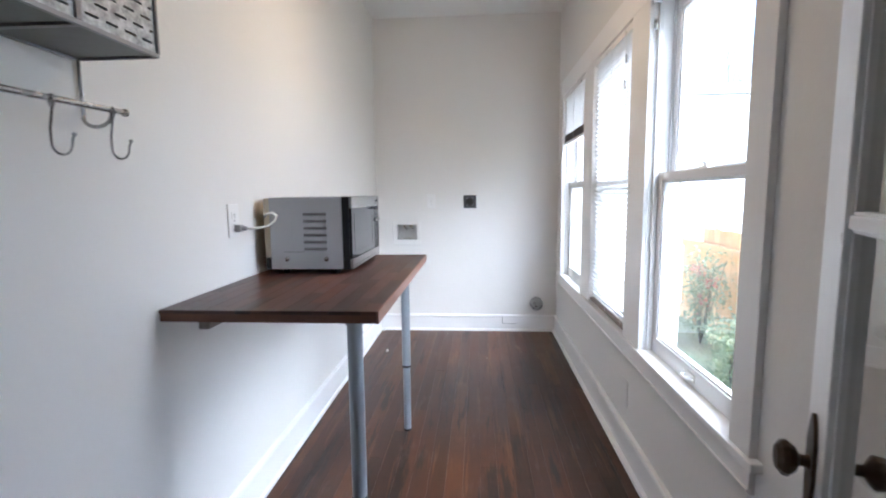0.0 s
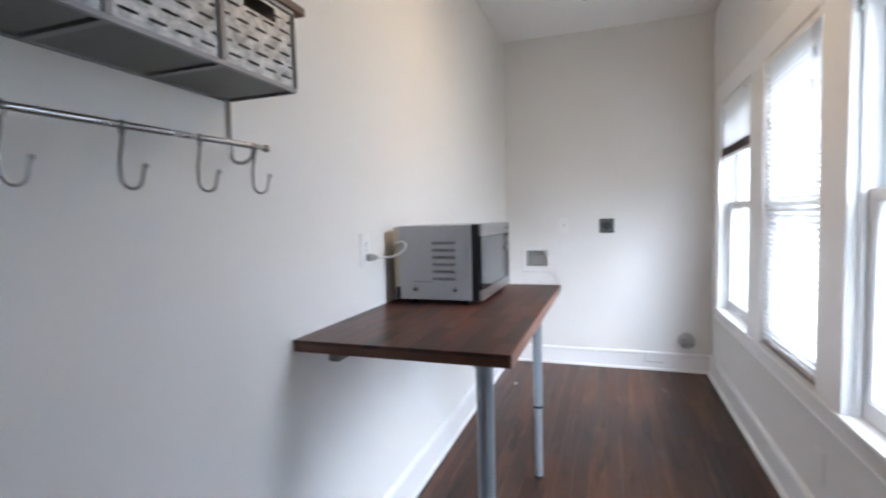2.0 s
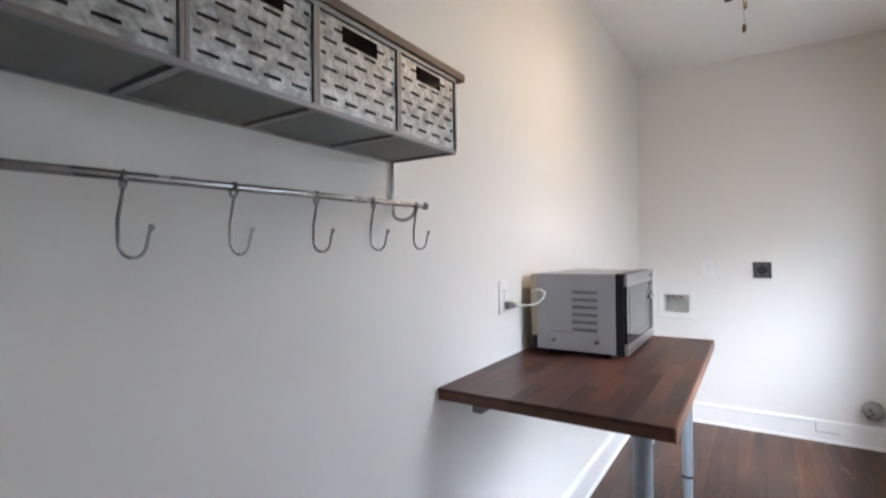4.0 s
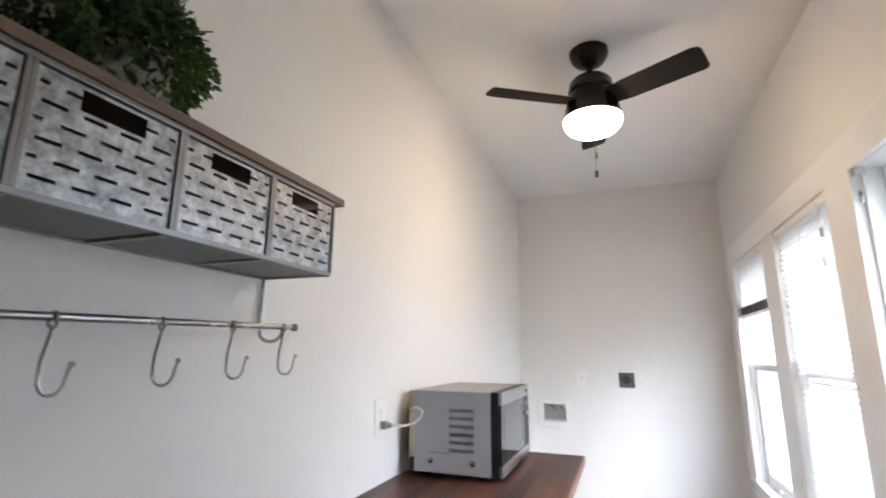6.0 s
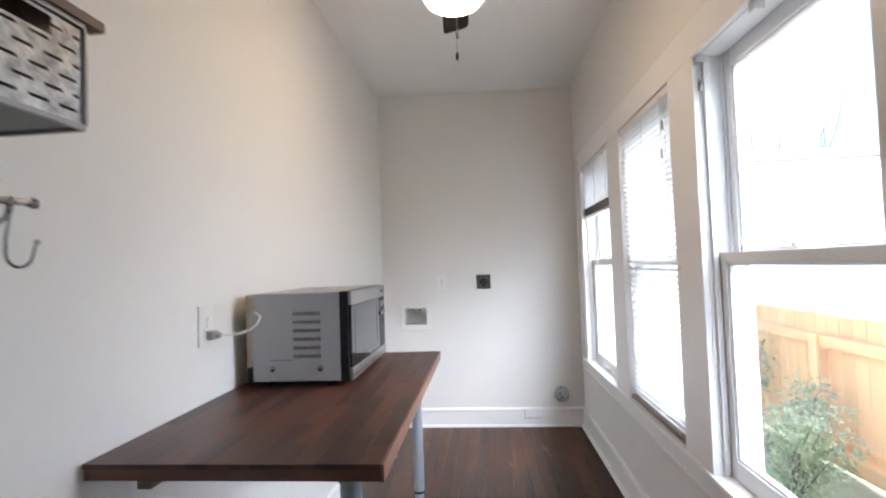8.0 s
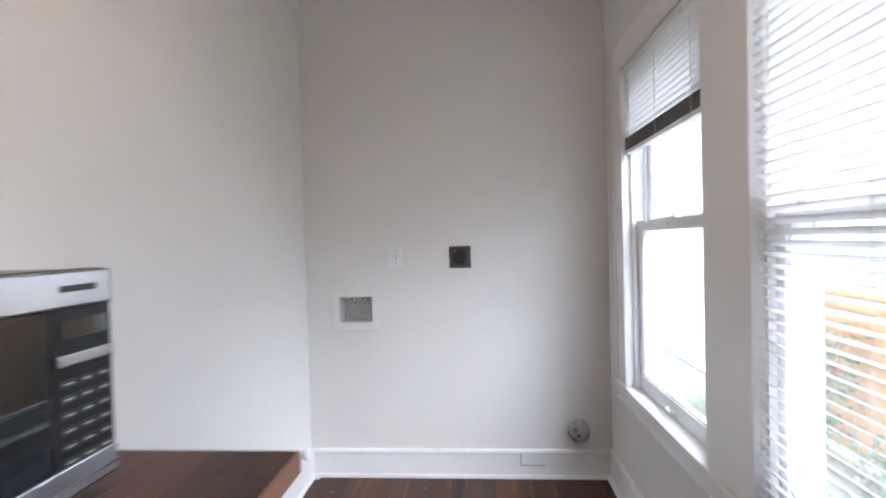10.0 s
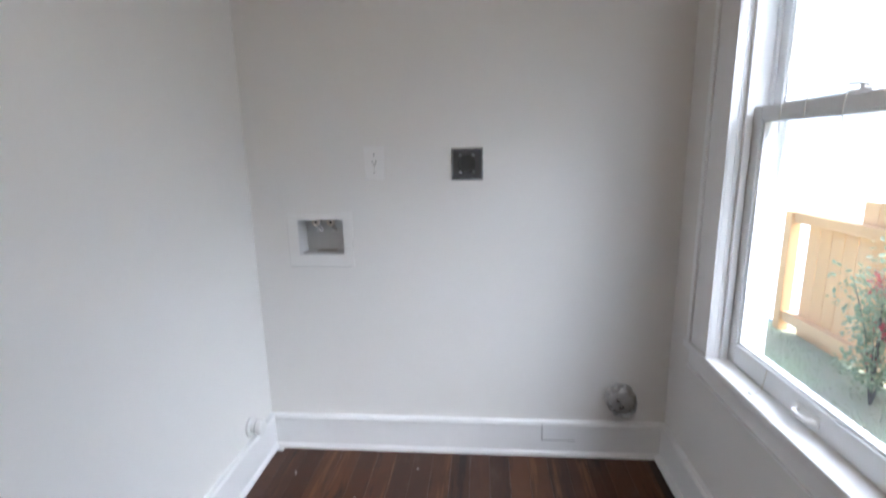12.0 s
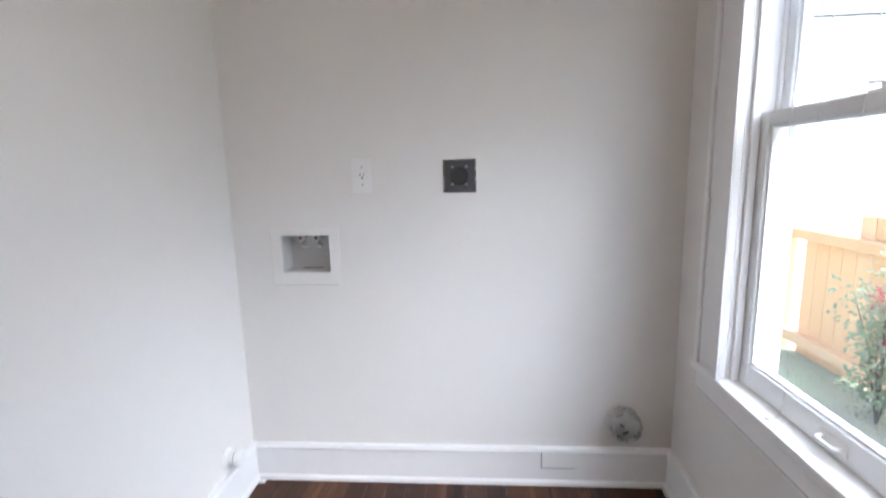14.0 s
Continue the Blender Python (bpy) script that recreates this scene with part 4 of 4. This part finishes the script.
# ---- ceiling fan with lamp ----
FX, FY = 0.748, 2.585
fan = thing("ceiling_fan", (FX, FY, CZ), "black three-blade ceiling fan with lit frosted lamp", "ceiling fan")
part("canopy", lathe(bmesh.new(), [(0.085, CZ), (0.085, CZ - 0.012), (0.081, CZ - 0.030), (0.065, CZ - 0.055), (0.038, CZ - 0.072), (0.014, CZ - 0.078)], (FX, FY, 0), n=36), FANBLACK, fan, smooth=True)
part("downrod", lathe(bmesh.new(), [(0.011, CZ - 0.17), (0.011, CZ - 0.07)], (FX, FY, 0), n=16), FANBLACK, fan, smooth=True)
motor = part("motor_housing", lathe(bmesh.new(), [(0.018, 2.545), (0.045, 2.543), (0.076, 2.533), (0.092, 2.514), (0.094, 2.490), (0.098, 2.485), (0.098, 2.474), (0.092, 2.468), (0.095, 2.452), (0.106, 2.425), (0.119, 2.374), (0.1245, 2.352), (0.1245, 2.342), (0.112, 2.339)], (FX, FY, 0), n=40), FANBLACK, fan, "dark bronze-black motor housing", smooth=True)
part("lamp_shade", lathe(bmesh.new(), [(0.111, 2.342), (0.1225, 2.3405), (0.1235, 2.331), (0.119, 2.314), (0.105, 2.295), (0.080, 2.281), (0.042, 2.273), (0.002, 2.271)], (FX, FY, 0), n=40), LAMP, fan, "lit frosted white glass bowl", smooth=True)
for i, a in enumerate((92, 212, 332)):
    bm = bmesh.new()
    outline = [(0.085, -0.048), (0.16, -0.058), (0.440, -0.064), (0.467, -0.055), (0.474, -0.035), (0.469, 0.050), (0.454, 0.062), (0.16, 0.056), (0.085, 0.046)]
    lo = [bm.verts.new((x, y, -0.003)) for x, y in outline]
    hi = [bm.verts.new((x, y, 0.003)) for x, y in outline]
    n = len(outline)
    bm.faces.new(lo[::-1]), bm.faces.new(hi)
    for k in range(n):
        bm.faces.new((lo[k], lo[(k + 1) % n], hi[(k + 1) % n], hi[k]))
    bmesh.ops.transform(bm, matrix=pose(FX, FY, 2.419, 0, 0, a) @ pose(0, 0, 0, -15, 0, 0), verts=bm.verts[:])
    bl = part("blade", bm, BLADE, fan, "flat black blade")
    bm = B(0.07, 0.15, -0.026, 0.026, 0.003, 0.008, 0.002)
    bmesh.ops.transform(bm, matrix=pose(FX, FY, 2.419, 0, 0, a) @ pose(0, 0, 0, -15, 0, 0), verts=bm.verts[:])
    part("blade_iron", bm, FANBLACK, bl)
for cx, cy, zz in ((0.004, 0.10, 2.199), (0.000, 0.108, 2.113)):
    bm = tube(bmesh.new(), [(FX + cx, FY + cy, 2.345), (FX + cx, FY + cy, zz + 0.03)], 0.0007, n=5)
    ch = part("pull_chain", bm, CHAIN, fan, "thin bead chain")
    part("fob", lathe(bmesh.new(), [(0.003, zz + 0.032), (0.0065, zz + 0.028), (0.0065, zz + 0.004), (0.003, zz)], (FX + cx, FY + cy, 0), n=12), CHAIN, ch, "dark pull fob", smooth=True)


# ---- blinds ----
def slat_mesh(width, length, tilt):
    """A thin crowned slat; tilt lifts the room-side edge."""
    b = bmesh.new()
    sec = []
    for i in range(5):
        u = -0.5 + i / 4
        sec.append((u * width, 0.0028 * (1 - (2 * u) ** 2)))
    sec = sec + [(x, z - 0.0007) for x, z in sec[::-1]]
    c, s = math.cos(radians(tilt)), math.sin(radians(tilt))
    profile_y(b, [(x * c + z * s, -x * s + z * c) for x, z in sec], -length / 2, length / 2)
    me = bpy.data.meshes.new("slat")
    bmesh.ops.recalc_face_normals(b, faces=b.faces[:])
    b.to_mesh(me)
    b.free()
    me.materials.append(SLAT)
    return me


def blind(y0, y1, bottom, pitch, tilt, stack, label, rail):
    xb = WX + 0.002
    yc, ln = (y0 + y1) / 2, y1 - y0 - 0.012
    b = thing("window_blind", (xb, yc, HEAD - 0.004), label, "window blind", group="blinds in the windows")
    part("headrail", B(xb - 0.015, xb + 0.015, y0 + 0.003, y1 - 0.003, HEAD - 0.034, HEAD - 0.004, 0.002), PLASTIC, b, "white metal headrail")
    me = slat_mesh(0.030, ln, tilt)
    z = HEAD - 0.046
    low = bottom + 0.022 + stack
    while z > low:
        piece("slat", me, SLAT, b, (xb, yc, z))
        z -= pitch
    if stack > 0:
        # stacked slats in brown: the bundle's shade is put into their colour
        ms = slat_mesh(0.030, ln, 2)
        ms.materials[0] = DARKSTACK
        k = 0
        while bottom + 0.020 + 0.0042 * k < bottom + 0.020 + stack:
            piece("slat", ms, DARKSTACK, b, (xb + 0.0012 * (k % 2), yc, bottom + 0.021 + 0.0042 * k))
            k += 1
    part("bottom_rail", B(xb - 0.014, xb + 0.014, y0 + 0.006, y1 - 0.006, bottom, bottom + 0.016, 0.003), rail, b, "slim bottom rail")
    for f in (0.1, 0.5, 0.9):
        yy = y0 + f * (y1 - y0)
        for dx in (-0.0155, 0.0155):
            part("ladder_cord", tube(bmesh.new(), [(xb + dx, yy, HEAD - 0.03), (xb + dx, yy, bottom + 0.014)], 0.0009, n=5), STRING, b)
    return b


# white rail coloured tan: its shade on the room side is in the colour
b2 = blind(*OPENINGS[1], SILL + 0.012, 0.0250, 29, 0.0, "white slatted blind lowered over the whole window", RAILSHADE)
b3 = blind(*OPENINGS[2], 1.573, 0.0225, 50, 0.048, "white slatted blind half raised, slats stacked at the bottom", PLASTIC)
xw = WX - 0.022
w = part("tilt_wand", tube(bmesh.new(), [(xw, 2.70, HEAD - 0.03), (xw, 2.70, HEAD - 0.13)], 0.0012, n=6), STRING, b2)
part("tassel", lathe(bmesh.new(), [(0.003, HEAD - 0.13), (0.005, HEAD - 0.135), (0.006, HEAD - 0.165), (0.003, HEAD - 0.168)], (xw, 2.70, 0), n=10), GREYPRINT, w)
w = part("lift_cord", tube(bmesh.new(), [(xw, 2.715, HEAD - 0.03), (xw, 2.718, HEAD - 0.24)], 0.0010, n=6), STRING, b2)
part("tassel", lathe(bmesh.new(), [(0.003, HEAD - 0.24), (0.005, HEAD - 0.245), (0.006, HEAD - 0.275), (0.003, HEAD - 0.278)], (xw, 2.718, 0), n=10), PLASTIC, w)
# loose cords of the raised blind over the meeting rail
for yy, dz in ((4.13, 0.0), (4.04, 0.02), (3.92, 0.01)):
    pts = [(WX + 0.028, yy, 1.575), (WX + 0.026, yy - 0.004, 1.40), (WX + 0.027, yy + 0.006, 1.30), (WX + 0.026, yy + 0.012, 1.25), (WX + 0.025, yy + 0.004, 1.215 + dz)]
    part("loose_cord", tube(bmesh.new(), pts, 0.0011, n=6), STRING, b3)

pts = [(WX + 0.034, 4.078, SILL + 0.062), (WX + 0.030, 4.076, SILL + 0.030), (WX + 0.022, 4.070, SILL + 0.004), (WX + 0.004, 4.060, SILL + 0.0018), (WX - 0.012, 4.056, SILL + 0.0018)]
part("loose_cord", tube(bmesh.new(), pts, 0.0013, n=6), STRING, b3)
part("tassel", lathe(bmesh.new(), [(0.003, -0.006), (0.005, -0.004), (0.005, 0.004), (0.003, 0.006)], (WX - 0.014, 4.054, SILL + 0.005), axis="y", n=10), STRING, b3, "small pale cord end")

# empty blind brackets in the bare window
for yy in (OPENINGS[0][0] + 0.002, (OPENINGS[0][0] + OPENINGS[0][1]) / 2, OPENINGS[0][1] - 0.028):
    br = thing("blind_bracket", (WX, yy + 0.013, HEAD - 0.002), "small empty metal blind bracket under the window head", "bracket", group="blind brackets")
    bm = B(CF + 0.006, CF + 0.034, yy, yy + 0.026, HEAD - 0.005, HEAD - 0.002)
    box(bm, CF + 0.006, CF + 0.008, yy, yy + 0.026, HEAD - 0.030, HEAD - 0.005)
    box(bm, CF + 0.008, CF + 0.034, yy, yy + 0.002, HEAD - 0.030, HEAD - 0.005)
    part("clip", bm, CHROME, br)
ck = thing("cord_cleat", (CF + 0.03, OPENINGS[0][1], 1.838), "small metal hook on the window jamb", "hook")
bm = tube(bmesh.new(), [(CF + 0.022, OPENINGS[0][1], 1.861), (CF + 0.022, OPENINGS[0][1] - 0.012, 1.858), (CF + 0.022, OPENINGS[0][1] - 0.016, 1.844), (CF + 0.022, OPENINGS[0][1] - 0.012, 1.828)], 0.0035, n=8)
box(bm, CF + 0.016, CF + 0.028, OPENINGS[0][1] - 0.002, OPENINGS[0][1], 1.828, 1.868, 0.0008)
part("hook", bm, CHROME, ck, smooth=True)

# ---- outside ----
GZ = -0.55
bm = bmesh.new()
gv = [bm.verts.new(p) for p in ((-400, -400, GZ), (400, -400, GZ), (400, 400, GZ), (-400, 400, GZ))]
bm.faces.new(gv)
single("ground", bm, GRASS, "patchy lawn with fallen leaves", "ground", kind="structure")
rg = random.Random(21)
bm = bmesh.new()
for i in range(26000):
    x, y = rg.uniform(1.9, 3.65), rg.uniform(3.2, 12.5)
    h = rg.uniform(0.012, 0.045)
    a = rg.uniform(0, 6.28)
    dx, dy = 0.0022 * math.cos(a), 0.0022 * math.sin(a)
    lx, ly = rg.uniform(-0.03, 0.03), rg.uniform(-0.03, 0.03)
    bm.faces.new((bm.verts.new((x - dx, y - dy, GZ)), bm.verts.new((x + dx, y + dy, GZ)), bm.verts.new((x + lx, y + ly, GZ + h))))
single("grass", bm, BLADEGRASS, "short green and straw-coloured grass", "grass", kind="stuff")

# cedar fence parallel to the house
FNX, FE = 3.72, 7.44
fence = thing("wooden_fence", (FNX, 4.0, GZ), "new orange cedar board fence across the garden", "fence")
me = bpy.data.meshes.new("board")
b = B(-0.009, 0.009, -0.0685, 0.0685, 0.0, 1.27, 0.002)
b.to_mesh(me)
b.free()
me.materials.append(CEDAR)
y = FE - 0.225
rg = random.Random(8)
while y > -1.5:
    piece("board", me, CEDAR, fence, (FNX + 0.03, y, GZ + 0.03 + rg.uniform(-0.012, 0.012) - (0.22 if y > 6.75 else 0.0)))
    y -= 0.142
for z0, z1 in ((1.03, 1.12), (0.10, 0.19)):
    part("rail", B(FNX - 0.055, FNX + 0.02, -1.6, FE - 0.046, GZ + z0, GZ + z1, 0.004), CEDAR, fence)
for py in (FE, 5.2, 2.8, 0.4):
    part("post", B(FNX - 0.075, FNX + 0.015 if py == FE else FNX - 0.056, py - 0.045, py + 0.045, GZ, GZ + 1.12, 0.005), CEDAR, fence)

# pale concrete strip, added flat to catch sky and read white; white garage beyond
bm = B(3.70, 14.0, FE + 0.02, 9.88, GZ - 0.05, GZ + 0.03)
single("pavement", bm, CONCRETE, "pale concrete drive beyond the fence", "pavement", kind="structure")
gar = thing("garage", (7.5, 11.9, GZ), "white sided outbuilding with low grey roof", "building")
bm = bmesh.new()
k = 0
while k * 0.16 < 3.5:
    profile_x(bm, [(9.9, GZ + k * 0.16), (9.875, GZ + k * 0.16), (9.893, GZ + k * 0.16 + 0.16), (9.9, GZ + k * 0.16 + 0.16)], 2.6, 14.0)
    k += 1
box(bm, 2.6, 14.0, 9.9, 14.0, GZ, GZ + 3.5)
part("wall", bm, SIDING, gar, "white lap siding")
bm = profile_x(bmesh.new(), [(9.84, 2.98), (9.84, 3.05), (12.0, 3.6), (14.1, 3.05), (14.1, 2.98), (12.0, 3.5)], 2.3, 14.3)
part("roof", bm, ROOF, gar, "grey shingle roof")


def tree(name, at, height, seed, label):
    """A bare tree: tapered trunk, limbs that fork four times, fine twigs."""
    rt = random.Random(seed)
    t = thing(name, at, label, "tree", group="bare trees")
    base = Vector(at)
    trunk_top = base + Vector((rt.uniform(-0.3, 0.3), rt.uniform(-0.3, 0.3), height * 0.32))
    part("trunk", tube(bmesh.new(), [base, (base + trunk_top) / 2 + Vector((0.08, 0.0, 0)), trunk_top], 0.19, n=9, taper=0.12), TREEBARK, t)
    bm = bmesh.new()

    def grow(p, d, ln, r, level):
        q1 = p + d * ln * 0.5 + Vector((rt.uniform(-1, 1), rt.uniform(-1, 1), rt.uniform(-0.3, 0.6))) * ln * 0.07
        q2 = p + d * ln
        tube(bm, [p, q1, q2], r, n=5 if level < 2 else 3, taper=r * 0.6)
        if level == 5:
            return
        for _ in range(3 if level < 4 else 2):
            nd = (d + Vector((rt.uniform(-1, 1), rt.uniform(-1, 1), rt.uniform(-0.35, 0.75))) * 0.72).normalized()
            grow(q2 if rt.random() < 0.6 else q1, nd, ln * rt.uniform(0.62, 0.82), r * 0.58, level + 1)

    for _ in range(4):
        grow(trunk_top, Vector((rt.uniform(-0.7, 0.7), rt.uniform(-0.7, 0.7), 1.0)).normalized(), height * 0.22, 0.09, 1)
    part("limbs", bm, TREEBARK, t, "bare grey-brown branches")


tree("tree", (8.5, 17.5, GZ), 7.5, 3, "bare winter tree behind the outbuilding")
tree("tree", (12.2, 18.5, GZ), 8.5, 4, "tall bare winter tree behind the outbuilding")
tree("tree", (15.5, 17.0, GZ), 7.0, 9, "bare winter tree behind the outbuilding")


def shrub(at, size, seed, red, label):
    rs = random.Random(seed)
    s = thing("shrub", at, label, "shrub", group="shrubs by the fence")
    base = Vector(at)
    bm, lf, rd = bmesh.new(), bmesh.new(), bmesh.new()
    for i in range(9):
        a = rs.uniform(0, 6.28)
        tip = base + Vector((math.cos(a) * size[0] * rs.uniform(0.15, 0.8), math.sin(a) * size[0] * rs.uniform(0.15, 0.8), size[1] * rs.uniform(0.55, 1.0)))
        mid_p = (base + tip) / 2 + Vector((rs.uniform(-0.06, 0.06), rs.uniform(-0.06, 0.06), 0.08))
        tube(bm, [base, mid_p, tip], 0.007, n=5, taper=0.0025)
        for p in ((base + mid_p) / 2, mid_p, (mid_p + tip) / 2, tip):
            leaves(lf, rs, p + Vector((rs.uniform(-0.06, 0.06), rs.uniform(-0.06, 0.06), 0)), (0.17, 0.17, 0.11), 46, 0.044, shell=0.2)
        if i < red:
            leaves(rd, rs, mid_p.lerp(tip, 0.55), (0.09, 0.09, 0.09), 120, 0.028, shell=0.1)
            leaves(rd, rs, mid_p.lerp(base, 0.2), (0.06, 0.06, 0.04), 16, 0.024, shell=0.1)
    part("stems", bm, BARK, s)
    part("foliage", lf, SHRUB, s, "loose grey-green leaves")["kind"] = "stuff"
    if red:
        part("berries", rd, REDLEAF, s, "red leaf and berry clusters")["kind"] = "stuff"
    else:
        rd.free()


shrub((3.0, 4.50, GZ), (0.42, 0.74), 2, 0, "leafy green shrub in front of the fence")
shrub((3.45, 6.02, GZ), (0.30, 1.10), 5, 3, "tall thin shrub with red berries by the fence")
shrub((3.30, 5.0, GZ), (0.40, 0.78), 7, 0, "leafy green shrub close to the fence")

# ---- small things on the floor ----
bm = bmesh.new()
bmesh.ops.create_icosphere(bm, subdivisions=2, radius=0.011)
for v in bm.verts:
    v.co *= 1 + 0.35 * noise.noise(v.co * 140)
bmesh.ops.translate(bm, verts=bm.verts[:], vec=(0.184, 3.985, 0.0075))
single("plaster_crumb", bm, SPECK, "small white plaster crumb on the floor", "debris")
bm = B(0.034, 0.056, 4.545, 4.563, 0.0, 0.006, 0.002)
single("wood_chip", bm, SPECK, "small pale paint chip in the floor corner", "debris")
for px, py, r_ in ((0.16, 4.42, 0.004), (0.42, 4.30, 0.003), (0.30, 4.18, 0.003), (0.62, 4.47, 0.003), (0.95, 3.86, 0.004), (0.36, 3.70, 0.003)):
    bm = bmesh.new()
    bmesh.ops.create_icosphere(bm, subdivisions=1, radius=r_)
    for v in bm.verts:
        v.co.z *= 0.5
    bmesh.ops.translate(bm, verts=bm.verts[:], vec=(px, py, r_ * 0.45))
    single("floor_crumb", bm, SPECK, "tiny white crumb on the floorboards", "debris", group="crumbs on the floor")
rg = random.Random(2)
for (px, py, rx, ry, rot) in ((1.193, 4.125, 0.015, 0.050, 10), (1.212, 4.02, 0.010, 0.022, -10)):
    bm = bmesh.new()
    ring = []
    for i in range(18):
        a = 2 * math.pi * i / 18
        k = 1 + rg.uniform(-0.3, 0.3)
        x, y = rx * math.cos(a) * k, ry * math.sin(a) * k
        c, s = math.cos(radians(rot)), math.sin(radians(rot))
        ring.append(bm.verts.new((px + x * c - y * s, py + x * s + y * c, 0.0008)))
    bm.faces.new(ring)
    single("paint_scuff", bm, SCUFF, "pale dried paint scuff on the floorboards", "stain", group="scuffs on the floor")

# ---- floor boards ----
floor = thing("floor", (0, 0, 0), "dark brown stained wooden strip floor, worn", "floor", kind="structure")
part("subfloor", B(-0.12, OUT, Y0 - 0.12, WY + 0.14, -0.06, -0.018), GAPDARK, floor)
part("next_room_floor", B(-1.3, 2.5, -2.7, Y0 - 0.12, -0.06, -0.002), FLOORWOOD, floor)
PW = 0.0738
nx = 21
x_start = (WX - nx * PW) / 2
rf = random.Random(17)
for i in range(nx):
    y = Y0 - 0.11
    first = True
    while y < WY - 0.001:
        l = rf.choice((0.45, 0.7, 0.95) if first else (0.6, 0.9, 1.2, 1.5))
        if WY - y - l < 0.25:
            l = WY - y
        piece("plank", stave_mesh(PW - 0.0004, round(l, 3) - 0.0004, 0.018, 0.0004), FLOORWOOD, floor, (x_start + PW * (i + 0.5), y + l / 2, -0.018 + rf.uniform(-0.0004, 0.0)))
        y += l
        first = False
